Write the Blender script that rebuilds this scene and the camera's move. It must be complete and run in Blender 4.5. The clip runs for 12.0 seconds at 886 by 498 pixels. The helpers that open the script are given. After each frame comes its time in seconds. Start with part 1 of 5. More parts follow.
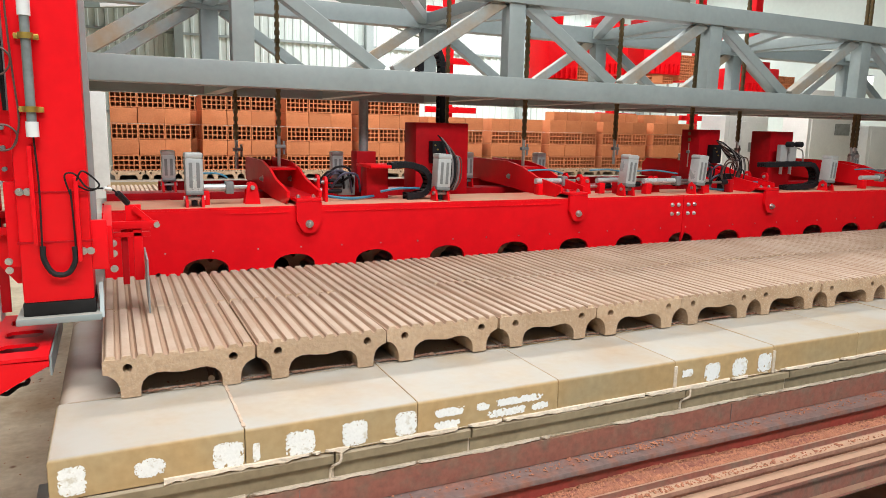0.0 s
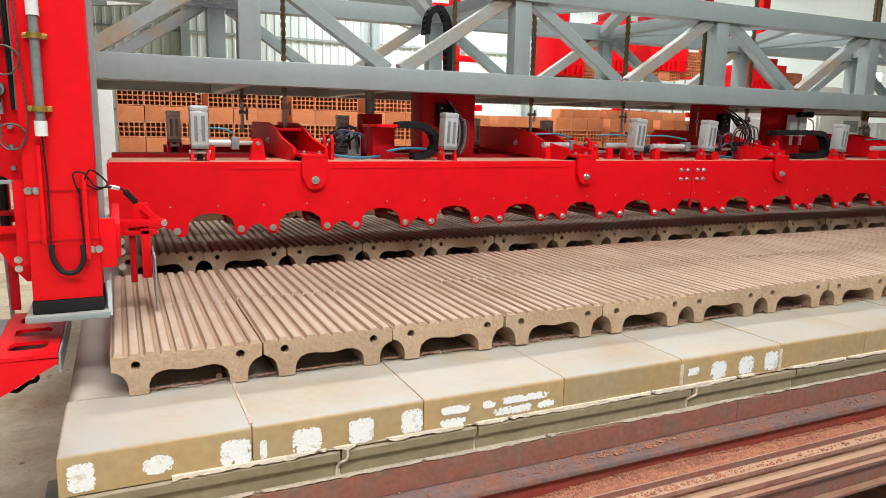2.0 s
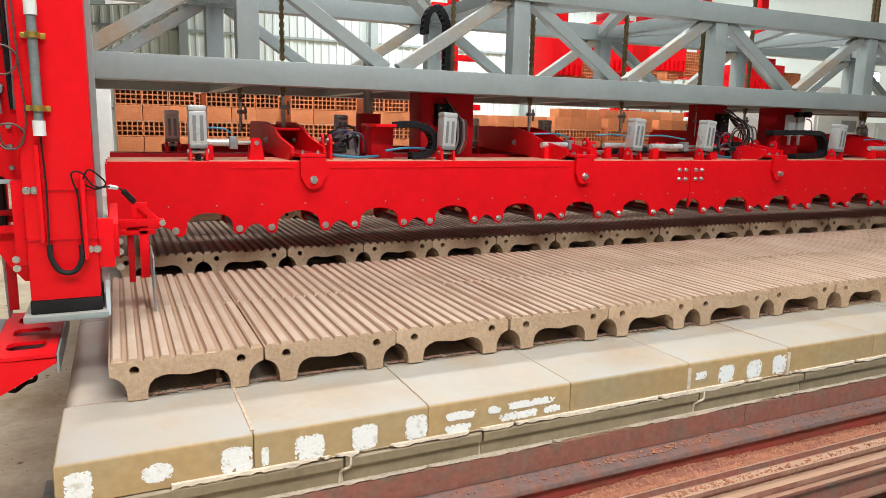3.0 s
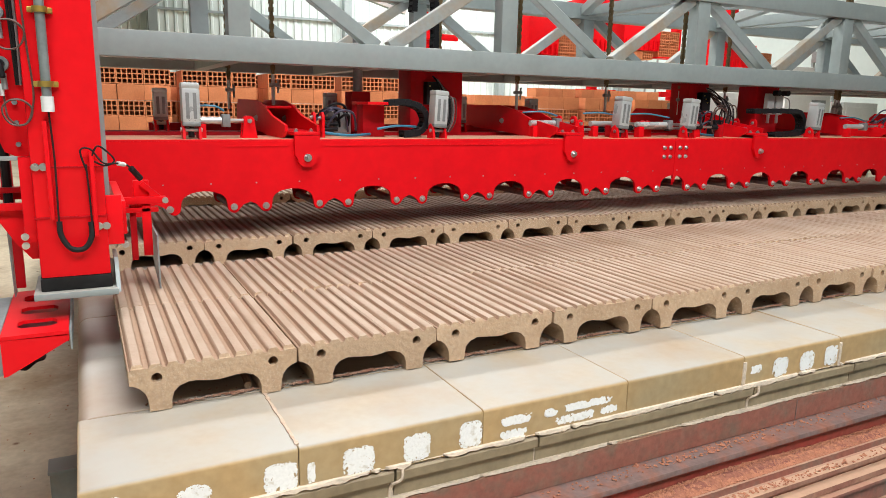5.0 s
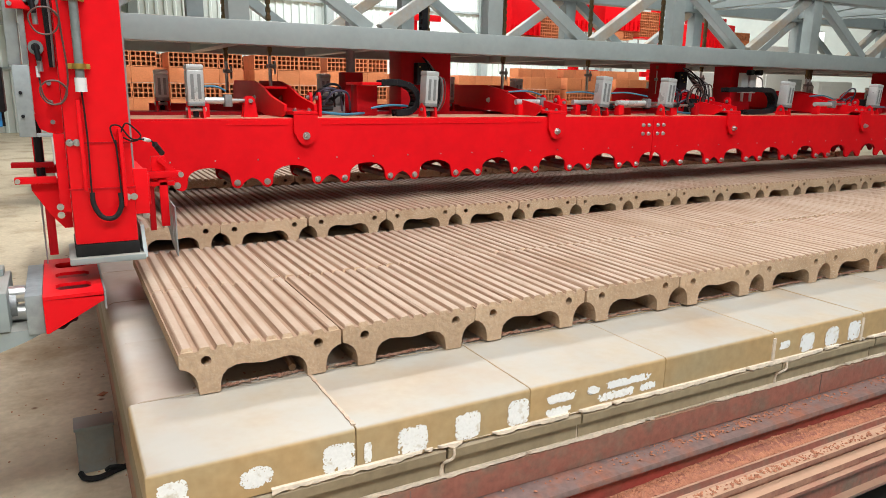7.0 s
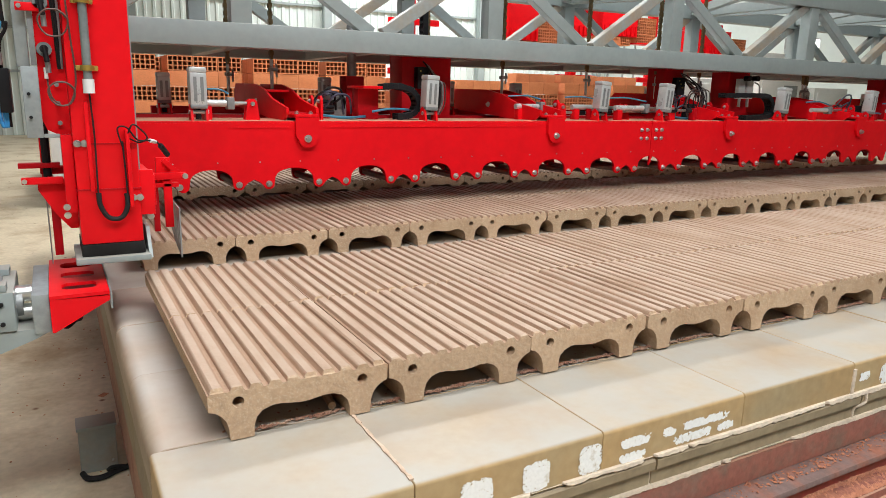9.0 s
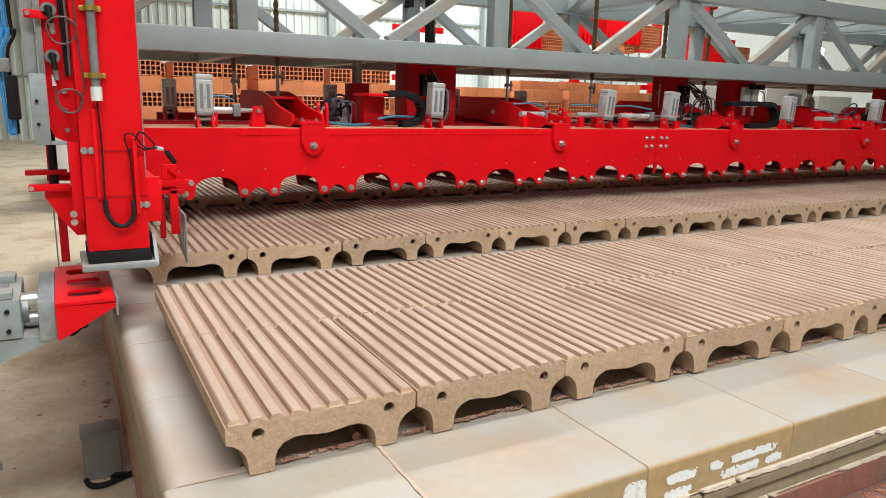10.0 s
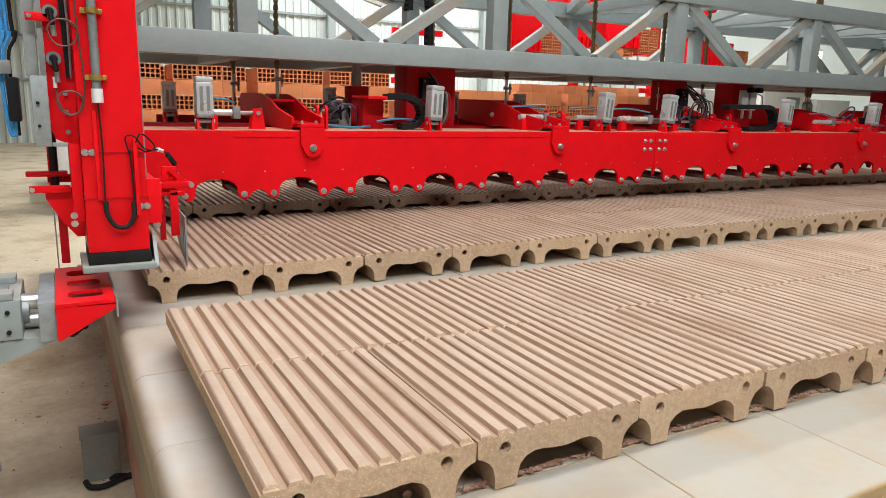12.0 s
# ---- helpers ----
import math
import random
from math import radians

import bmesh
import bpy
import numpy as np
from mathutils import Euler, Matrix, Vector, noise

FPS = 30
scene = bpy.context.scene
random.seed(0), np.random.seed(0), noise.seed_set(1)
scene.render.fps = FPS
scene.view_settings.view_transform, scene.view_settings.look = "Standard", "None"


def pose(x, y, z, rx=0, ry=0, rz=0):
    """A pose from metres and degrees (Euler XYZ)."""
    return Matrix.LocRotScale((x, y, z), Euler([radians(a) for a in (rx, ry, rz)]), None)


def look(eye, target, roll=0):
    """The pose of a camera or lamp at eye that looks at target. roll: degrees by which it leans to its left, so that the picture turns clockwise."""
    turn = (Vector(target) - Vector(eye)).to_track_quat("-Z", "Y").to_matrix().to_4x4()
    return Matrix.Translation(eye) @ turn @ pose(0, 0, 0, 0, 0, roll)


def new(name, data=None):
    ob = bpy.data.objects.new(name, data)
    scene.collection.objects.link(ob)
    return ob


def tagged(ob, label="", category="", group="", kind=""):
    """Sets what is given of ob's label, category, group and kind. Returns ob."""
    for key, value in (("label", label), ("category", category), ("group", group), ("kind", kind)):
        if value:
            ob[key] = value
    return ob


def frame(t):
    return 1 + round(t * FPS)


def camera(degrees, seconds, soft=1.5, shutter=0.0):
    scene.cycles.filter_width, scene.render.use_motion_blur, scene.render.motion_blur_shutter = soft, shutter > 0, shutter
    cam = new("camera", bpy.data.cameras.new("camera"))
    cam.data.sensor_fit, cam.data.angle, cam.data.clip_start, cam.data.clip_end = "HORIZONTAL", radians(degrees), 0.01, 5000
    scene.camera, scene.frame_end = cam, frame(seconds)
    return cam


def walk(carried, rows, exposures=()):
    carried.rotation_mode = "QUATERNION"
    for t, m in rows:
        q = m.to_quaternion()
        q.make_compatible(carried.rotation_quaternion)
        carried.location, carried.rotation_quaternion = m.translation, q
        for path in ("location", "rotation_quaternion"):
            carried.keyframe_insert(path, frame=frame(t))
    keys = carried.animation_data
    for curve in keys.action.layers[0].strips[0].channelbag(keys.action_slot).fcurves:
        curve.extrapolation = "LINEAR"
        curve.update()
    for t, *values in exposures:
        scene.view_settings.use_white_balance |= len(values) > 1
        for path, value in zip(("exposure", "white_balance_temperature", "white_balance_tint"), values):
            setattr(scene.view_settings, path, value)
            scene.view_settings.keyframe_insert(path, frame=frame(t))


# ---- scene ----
cam = camera(64.7, 12.0, soft=0.5)
PATH = [
    (0, (0.0606, -2.4827, 1.8609), (0.9055, -0.7018, 1.5228), 1.25),
    (0.5, (0.0606, -2.4783, 1.8605), (0.9078, -0.6981, 1.5243), 1.23),
    (1, (0.0627, -2.4899, 1.8650), (0.9050, -0.7075, 1.5279), 1.17),
    (1.5, (0.0621, -2.4964, 1.8697), (0.8986, -0.7122, 1.5275), 1.24),
    (2, (0.0583, -2.4867, 1.8651), (0.8874, -0.6999, 1.5192), 1.17),
    (2.5, (0.0558, -2.4876, 1.8641), (0.8868, -0.7012, 1.5202), 1.17),
    (3, (0.0576, -2.4867, 1.8673), (0.8908, -0.7020, 1.5198), 1.23),
    (3.5, (0.0492, -2.4716, 1.8582), (0.8838, -0.6899, 1.4987), 1.42),
    (5.5, (-0.1241, -2.4824, 1.8505), (0.7867, -0.7498, 1.4398), 1.10),
    (6, (-0.1711, -2.5971, 1.8480), (0.7390, -0.8670, 1.4259), 0.99),
    (6.5, (-0.2180, -2.6631, 1.8454), (0.7144, -0.9495, 1.4046), 0.77),
    (8.5, (-0.2707, -2.6945, 1.8407), (0.6710, -0.9907, 1.3822), 1.23),
    (9, (-0.2824, -2.6947, 1.8387), (0.6652, -0.9885, 1.4014), 1.28),
    (9.5, (-0.2835, -2.7026, 1.8414), (0.6546, -0.9871, 1.4205), 1.19),
    (10, (-0.2897, -2.6816, 1.8454), (0.6520, -0.9679, 1.4254), 1.48),
    (10.5, (-0.2917, -2.6872, 1.8425), (0.6563, -0.9780, 1.4184), 1.73),
    (11, (-0.2938, -2.6922, 1.8406), (0.6491, -0.9794, 1.4194), 1.57),
    (11.5, (-0.2940, -2.6961, 1.8429), (0.6494, -0.9818, 1.4294), 1.51),
    (12, (-0.2959, -2.6908, 1.8425), (0.6492, -0.9769, 1.4310), 1.54),
]
K = 0.75  # metres in one unit of the plan in which all coordinates below are written
walk(cam, [(t, look([K * v for v in eye], [K * v for v in target], roll)) for t, eye, target, roll in PATH],
     exposures=((0, -0.05), (3.5, -0.08), (6.0, -0.05), (9.0, -0.2), (12.0, -0.22)))

# ---- world and light ----
world = bpy.data.worlds.new("world")
scene.world = world
world.use_nodes = True
wn = world.node_tree
sky = wn.nodes.new("ShaderNodeTexSky")
sky.sky_type, sky.sun_disc, sky.sun_elevation, sky.sun_rotation = "NISHITA", False, radians(50), radians(150)
wn.links.new(sky.outputs[0], wn.nodes["Background"].inputs[0])
wn.nodes["Background"].inputs[1].default_value = 0.12
HALL = (-9.0, 26.0, -11.0, 27.0, 8.6)  # x0, x1, y0, y1 of the walls and the height of the eaves
ROOF_SLOTS = [(-6.5, 1.9), (-1.2, 1.2), (7.0, 1.9), (16.0, 2.2), (23.0, 1.8)]  # y and width of each roof opening, assumed and out of view
SKY_SPAN = [(-4.5, 5.0), (-0.6, 3.2), (0.5, 8.0), (-6.5, 23.5), (6.5, 23.5)]  # x from and to
SKY_POWER = [800, 265, 330, 520, 1200]


def roof_slot_lamp(y, width, watts, span):
    data = bpy.data.lights.new("roof_slot_fill", "AREA")
    data.shape, data.size, data.size_y, data.energy, data.color = "RECTANGLE", (span[1] - span[0]) * K, width * K, watts, (0.97, 0.99, 1.0)
    ob = new("roof_slot_fill", data)
    ob.matrix_world = pose((span[0] + span[1]) / 2 * K, y * K, (HALL[4] - 0.02) * K)


# fill lamps in the assumed openings, span and watts set strip by strip
for (sy, sw), power, span in zip(ROOF_SLOTS, SKY_POWER, SKY_SPAN):
    roof_slot_lamp(sy, sw, power, span)

ADDED_BAYS = [(3.6, 5.5, 190), (4.5, 12.5, 280), (14.5, 10.5, 280)]  # x, y and watts of unseen lamps added for firmer shadows
BAY_Z = 7.6
for bay_x, bay_y, bay_w in ADDED_BAYS:
    bay = bpy.data.lights.new("added_bay_light", "AREA")
    bay.shape, bay.size, bay.energy, bay.color = "DISK", 0.42, bay_w, (1.0, 0.97, 0.92)
    new("added_bay_light", bay).matrix_world = pose(bay_x * K, bay_y * K, (BAY_Z - 0.03) * K)


# ---- materials ----
def material(name, base, rough=0.6, metal=0.0, vary=0.25, scale=6.0, fine=60.0, bump=0.15, second=None, amount=0.5, speckle=None, top=None, above=None, band=None, coat=0.0, each=0.0, shine=0.5):
    """A surface of two scales of variation: patches of second over base, a fine grain, bump, bright specks, painted
    groove shade, and a tone for what faces up, dust on the steel.
    """
    m = bpy.data.materials.new(name)
    m.use_nodes = True
    nt = m.node_tree
    bsdf = nt.nodes["Principled BSDF"]
    N, link = nt.nodes.new, nt.links.new
    co = N("ShaderNodeTexCoord")
    info = N("ShaderNodeObjectInfo")
    shift = N("ShaderNodeVectorMath")
    shift.operation = "MULTIPLY_ADD"
    shift.inputs[1].default_value = (1, 1, 1)
    seedv = N("ShaderNodeCombineXYZ")
    mul = N("ShaderNodeMath")
    mul.operation = "MULTIPLY"
    mul.inputs[1].default_value = 37.0
    link(info.outputs["Random"], mul.inputs[0])
    link(mul.outputs[0], seedv.inputs[0])
    link(mul.outputs[0], seedv.inputs[1])
    link(co.outputs["Object"], shift.inputs[0])
    link(seedv.outputs[0], shift.inputs[2])
    big = N("ShaderNodeTexNoise")
    big.inputs["Scale"].default_value, big.inputs["Detail"].default_value, big.inputs["Roughness"].default_value = scale, 6, 0.6
    small = N("ShaderNodeTexNoise")
    small.inputs["Scale"].default_value, small.inputs["Detail"].default_value = fine, 4
    link(shift.outputs[0], big.inputs["Vector"])
    link(shift.outputs[0], small.inputs["Vector"])
    ramp = N("ShaderNodeValToRGB")
    ramp.color_ramp.elements[0].position, ramp.color_ramp.elements[1].position = 0.62 - 0.35 * amount, 0.85 - 0.3 * amount
    link(big.outputs["Fac"], ramp.inputs[0])
    mix = N("ShaderNodeMix")
    mix.data_type = "RGBA"
    sec = second if second else tuple(c * (1 - vary) for c in base)
    mix.inputs["A"].default_value, mix.inputs["B"].default_value = (*base, 1), (*sec, 1)
    link(ramp.outputs[0], mix.inputs["Factor"])
    out = mix.outputs["Result"]
    grain = N("ShaderNodeMix")
    grain.data_type, grain.blend_type = "RGBA", "MULTIPLY"
    gr = N("ShaderNodeMapRange")
    gr.inputs["From Min"].default_value, gr.inputs["From Max"].default_value = 0.25, 0.75
    gr.inputs["To Min"].default_value, gr.inputs["To Max"].default_value = 1 - vary * 0.6, 1 + vary * 0.3
    link(small.outputs["Fac"], gr.inputs["Value"])
    grain.inputs["Factor"].default_value = 1.0
    link(out, grain.inputs["A"])
    link(gr.outputs[0], grain.inputs["B"])
    out = grain.outputs["Result"]
    if each:
        er = N("ShaderNodeMapRange")
        er.inputs["To Min"].default_value, er.inputs["To Max"].default_value = 1 - each, 1 + each * 0.5
        link(info.outputs["Random"], er.inputs["Value"])
        em = N("ShaderNodeMix")
        em.data_type, em.blend_type = "RGBA", "MULTIPLY"
        em.inputs["Factor"].default_value = 1.0
        link(out, em.inputs["A"])
        link(er.outputs[0], em.inputs["B"])
        out = em.outputs["Result"]
    if speckle:
        vor = N("ShaderNodeTexVoronoi")
        vor.inputs["Scale"].default_value = speckle[1]
        link(shift.outputs[0], vor.inputs["Vector"])
        sr = N("ShaderNodeValToRGB")
        sr.color_ramp.elements[0].color, sr.color_ramp.elements[1].color = (1, 1, 1, 1), (0, 0, 0, 1)
        sr.color_ramp.elements[0].position, sr.color_ramp.elements[1].position = speckle[2], speckle[2] + 0.08
        link(vor.outputs["Distance"], sr.inputs[0])
        sm = N("ShaderNodeMix")
        sm.data_type = "RGBA"
        sm.inputs["B"].default_value = (*speckle[0], 1)
        link(out, sm.inputs["A"])
        link(sr.outputs[0], sm.inputs["Factor"])
        out = sm.outputs["Result"]
    rough_out = None
    # darker tone above a height, sparing end faces, paints shade into the grooves
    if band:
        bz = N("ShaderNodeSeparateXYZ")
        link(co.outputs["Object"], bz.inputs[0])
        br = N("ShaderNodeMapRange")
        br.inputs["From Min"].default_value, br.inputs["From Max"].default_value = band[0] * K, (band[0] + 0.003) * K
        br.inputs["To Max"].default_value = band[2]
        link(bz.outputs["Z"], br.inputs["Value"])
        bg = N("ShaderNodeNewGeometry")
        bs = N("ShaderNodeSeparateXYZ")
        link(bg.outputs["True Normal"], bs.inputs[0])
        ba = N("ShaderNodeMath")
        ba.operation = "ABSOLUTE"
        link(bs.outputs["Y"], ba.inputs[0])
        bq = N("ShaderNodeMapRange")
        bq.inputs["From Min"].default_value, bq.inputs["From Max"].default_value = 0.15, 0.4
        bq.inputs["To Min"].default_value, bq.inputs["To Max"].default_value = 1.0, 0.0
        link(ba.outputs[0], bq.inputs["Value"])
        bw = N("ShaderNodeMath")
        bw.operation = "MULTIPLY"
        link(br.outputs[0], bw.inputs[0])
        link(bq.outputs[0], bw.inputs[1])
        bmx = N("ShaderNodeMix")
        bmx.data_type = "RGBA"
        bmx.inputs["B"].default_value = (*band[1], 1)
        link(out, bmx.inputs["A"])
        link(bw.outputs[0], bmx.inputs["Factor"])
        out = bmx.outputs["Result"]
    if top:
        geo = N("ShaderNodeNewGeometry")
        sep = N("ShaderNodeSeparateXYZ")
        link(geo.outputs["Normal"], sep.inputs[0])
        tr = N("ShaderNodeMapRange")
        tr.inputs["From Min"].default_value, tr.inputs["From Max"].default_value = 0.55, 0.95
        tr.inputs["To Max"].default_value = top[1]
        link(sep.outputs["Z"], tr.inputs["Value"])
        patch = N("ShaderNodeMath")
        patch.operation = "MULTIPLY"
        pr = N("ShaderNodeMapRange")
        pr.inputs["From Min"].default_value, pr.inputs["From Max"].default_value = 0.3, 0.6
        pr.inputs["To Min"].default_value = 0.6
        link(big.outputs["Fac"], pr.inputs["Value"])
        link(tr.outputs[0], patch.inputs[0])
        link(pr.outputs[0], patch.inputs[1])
        # pale top tone thins out below this height, so groove floors stay dark
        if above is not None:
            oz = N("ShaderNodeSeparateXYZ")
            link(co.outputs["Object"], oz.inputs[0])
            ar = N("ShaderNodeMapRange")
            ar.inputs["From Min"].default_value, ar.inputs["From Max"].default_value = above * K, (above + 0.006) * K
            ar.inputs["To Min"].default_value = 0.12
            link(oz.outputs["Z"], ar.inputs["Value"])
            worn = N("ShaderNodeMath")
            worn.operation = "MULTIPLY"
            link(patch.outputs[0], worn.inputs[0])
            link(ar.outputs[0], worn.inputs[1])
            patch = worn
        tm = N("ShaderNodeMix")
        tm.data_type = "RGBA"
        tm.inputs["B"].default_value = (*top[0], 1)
        # fourth value is a browner tone in random blotches
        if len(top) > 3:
            blotch = N("ShaderNodeTexNoise")
            blotch.inputs["Scale"].default_value, blotch.inputs["Detail"].default_value = 2.2, 5
            link(shift.outputs[0], blotch.inputs["Vector"])
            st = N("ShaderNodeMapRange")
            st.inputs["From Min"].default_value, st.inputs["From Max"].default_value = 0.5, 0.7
            link(blotch.outputs["Fac"], st.inputs["Value"])
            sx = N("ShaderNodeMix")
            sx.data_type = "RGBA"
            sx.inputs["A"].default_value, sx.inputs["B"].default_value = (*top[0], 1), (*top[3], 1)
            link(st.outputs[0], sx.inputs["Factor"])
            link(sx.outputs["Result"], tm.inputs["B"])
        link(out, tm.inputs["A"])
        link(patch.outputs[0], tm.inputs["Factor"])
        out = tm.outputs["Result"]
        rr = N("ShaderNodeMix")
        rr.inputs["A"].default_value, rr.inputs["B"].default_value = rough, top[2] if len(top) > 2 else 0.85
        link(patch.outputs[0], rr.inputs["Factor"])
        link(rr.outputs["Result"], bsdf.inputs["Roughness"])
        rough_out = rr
    link(out, bsdf.inputs["Base Color"])
    if rough_out is None:
        ro = N("ShaderNodeMapRange")
        ro.inputs["To Min"].default_value, ro.inputs["To Max"].default_value = max(0.05, rough - 0.12), min(1, rough + 0.12)
        link(big.outputs["Fac"], ro.inputs["Value"])
        link(ro.outputs[0], bsdf.inputs["Roughness"])
    bsdf.inputs["Metallic"].default_value = metal
    bsdf.inputs["Specular IOR Level"].default_value = shine
    bsdf.inputs["Coat Weight"].default_value = coat
    bsdf.inputs["Coat Roughness"].default_value = 0.15
    if bump:
        bp = N("ShaderNodeBump")
        bp.inputs["Strength"].default_value, bp.inputs["Distance"].default_value = bump, 0.004
        link(small.outputs["Fac"], bp.inputs["Height"])
        link(bp.outputs[0], bsdf.inputs["Normal"])
    return m


def glowing(name, colour, strength):
    m = bpy.data.materials.new(name)
    m.use_nodes = True
    b = m.node_tree.nodes["Principled BSDF"]
    b.inputs["Base Color"].default_value = (*colour, 1)
    b.inputs["Emission Color"].default_value, b.inputs["Emission Strength"].default_value = (*colour, 1), strength
    return m


RED = material("red_paint", (0.80, 0.006, 0.012), 0.4, vary=0.1, scale=3, fine=25, bump=0.03, second=(0.72, 0.005, 0.011), shine=0.14)
RED_DUSTY = material("dusty_red_paint", (0.74, 0.007, 0.013), 0.4, shine=0.18, vary=0.15, scale=5, fine=30, bump=0.04, top=((0.55, 0.36, 0.24), 0.85, 0.9))
# darker copy of RED, mostly for parts behind or inside others
RED_DARK = material("darker_red", (0.52, 0.005, 0.011), 0.42, shine=0.18, vary=0.2, scale=4, fine=30, bump=0.04)
GREY = material("pale_grey_paint", (0.29, 0.335, 0.33), 0.4, vary=0.1, scale=2.5, fine=30, bump=0.03, second=(0.25, 0.29, 0.28), amount=0.4, top=((0.40, 0.34, 0.27), 0.5, 0.8))
GREY_DUST = material("dusty_grey_paint", (0.30, 0.33, 0.32), 0.5, vary=0.15, scale=4, fine=40, bump=0.05, second=(0.34, 0.25, 0.16), amount=0.6)
# groove shade is put into the band colour; only crests turn pale
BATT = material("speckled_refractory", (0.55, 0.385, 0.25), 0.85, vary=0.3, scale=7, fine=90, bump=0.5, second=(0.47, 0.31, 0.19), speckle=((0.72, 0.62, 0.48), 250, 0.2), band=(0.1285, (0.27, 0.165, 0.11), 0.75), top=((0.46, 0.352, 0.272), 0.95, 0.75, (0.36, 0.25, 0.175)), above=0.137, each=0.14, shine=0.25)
# upward faces take a paler grey tone than the ochre sides
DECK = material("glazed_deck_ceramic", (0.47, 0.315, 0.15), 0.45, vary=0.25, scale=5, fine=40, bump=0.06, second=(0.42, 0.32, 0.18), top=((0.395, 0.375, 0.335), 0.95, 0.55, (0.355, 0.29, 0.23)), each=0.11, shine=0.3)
# left rim slabs: sides browner than the tops
DECK_SIDE = material("rim_deck_ceramic", (0.40, 0.31, 0.22), 0.5, vary=0.25, scale=5, fine=40, bump=0.08, second=(0.34, 0.25, 0.17), top=((0.43, 0.40, 0.36), 0.95, 0.55, (0.38, 0.29, 0.22)), each=0.08, shine=0.3)
COURSE = material("brown_fire_brick", (0.33, 0.26, 0.16), 0.6, vary=0.3, scale=5, fine=50, bump=0.15, second=(0.26, 0.20, 0.12), top=((0.42, 0.33, 0.24), 0.8), each=0.15)
MORTAR = material("pale_mortar", (0.72, 0.60, 0.47), 0.9, vary=0.25, scale=18, fine=120, bump=0.8)
MORTAR_DULL = material("dusty_mortar", (0.58, 0.44, 0.33), 0.9, vary=0.3, scale=18, fine=120, bump=0.8, second=(0.46, 0.31, 0.22))
WHITEWASH = material("chalky_white_paint", (0.90, 0.90, 0.88), 0.85, vary=0.12, scale=48, fine=160, bump=0.2, second=(0.5, 0.42, 0.28), amount=0.12)
RUST = material("rust_red_steel", (0.36, 0.06, 0.045), 0.5, vary=0.35, scale=5, fine=50, bump=0.2, second=(0.22, 0.09, 0.06), top=((0.42, 0.24, 0.15), 0.8))
RUST_BROWN = material("brown_primer_steel", (0.32, 0.12, 0.085), 0.55, vary=0.4, scale=14, fine=60, bump=0.3, second=(0.22, 0.15, 0.11), top=((0.44, 0.26, 0.17), 0.8))
WORN = material("worn_grey_steel", (0.22, 0.15, 0.135), 0.5, metal=0.2, vary=0.4, scale=14, fine=60, bump=0.3, second=(0.34, 0.13, 0.08))
SAND = material("orange_brick_sand", (0.36, 0.14, 0.08), 0.95, vary=0.5, scale=16, fine=110, bump=1.0, second=(0.22, 0.075, 0.055), amount=0.6)
RUST_PALE = material("dusty_brown_steel", (0.40, 0.21, 0.14), 0.7, vary=0.4, scale=9, fine=60, bump=0.3, second=(0.30, 0.11, 0.08), top=((0.52, 0.33, 0.215), 0.85))
CRUMB = material("fired_clay_crumbs", (0.26, 0.12, 0.075), 0.95, vary=0.4, scale=30, fine=120, bump=0.5, second=(0.40, 0.27, 0.19))
RUBBLE = material("brick_rubble", (0.46, 0.19, 0.105), 0.9, vary=0.4, scale=15, fine=90, bump=0.6, second=(0.36, 0.14, 0.085))
STEEL = material("bright_zinc_steel", (0.62, 0.62, 0.60), 0.32, metal=0.9, vary=0.15, scale=10, fine=60, bump=0.05)
GALV = material("galvanised_sheet", (0.36, 0.40, 0.41), 0.45, metal=0.4, vary=0.25, scale=9, fine=50, bump=0.05)
TRAY = material("bright_tray_sheet", (0.72, 0.73, 0.74), 0.28, metal=0.9, vary=0.12, scale=5, fine=40, bump=0.06)
ALU = material("anodised_aluminium", (0.62, 0.64, 0.63), 0.3, metal=0.35, vary=0.1, scale=8, fine=80, bump=0.04)
ALU_DARK = material("dark_cast_aluminium", (0.30, 0.31, 0.31), 0.5, metal=0.5, vary=0.2, scale=14, fine=80, bump=0.1)
BLACK = material("black_plastic", (0.014, 0.014, 0.016), 0.5, vary=0.3, scale=10, fine=80, bump=0.05, shine=0.2)
RUBBER = material("black_rubber", (0.018, 0.017, 0.017), 0.7, vary=0.3, scale=10, fine=60, bump=0.1, shine=0.2)
CHAIN = material("oily_chain_steel", (0.16, 0.11, 0.05), 0.38, metal=0.6, vary=0.4, scale=25, fine=80, bump=0.2, second=(0.20, 0.13, 0.06), amount=0.5)
BRASS = material("yellow_zinc_clamp", (0.60, 0.42, 0.10), 0.35, metal=0.8, vary=0.2, scale=20, fine=80, bump=0.05)
BLUE = material("blue_air_hose", (0.05, 0.22, 0.34), 0.35, vary=0.1, scale=10, fine=50, bump=0.0)
BRIGHT_BLUE = material("bright_blue_air_hose", (0.05, 0.34, 0.75), 0.35, vary=0.1, scale=10, fine=50, bump=0.0)
VIOLET = material("violet_air_hose", (0.07, 0.07, 0.11), 0.4, vary=0.1, scale=10, fine=50, bump=0.0)
WHITE = material("white_enamel", (0.74, 0.75, 0.74), 0.45, vary=0.08, scale=3, fine=30, bump=0.03)
CLAY = material("orange_clay", (0.66, 0.235, 0.095), 0.85, vary=0.2, scale=5, fine=60, bump=0.2, second=(0.60, 0.20, 0.08), each=0.14)
# the darker brown patches stand in for shadows on the floor
FLOOR = material("dusty_concrete", (0.62, 0.53, 0.38), 0.7, vary=0.25, scale=1.7, fine=30, bump=0.1, second=(0.36, 0.255, 0.15), amount=0.4, speckle=((0.20, 0.11, 0.06), 7, 0.035))
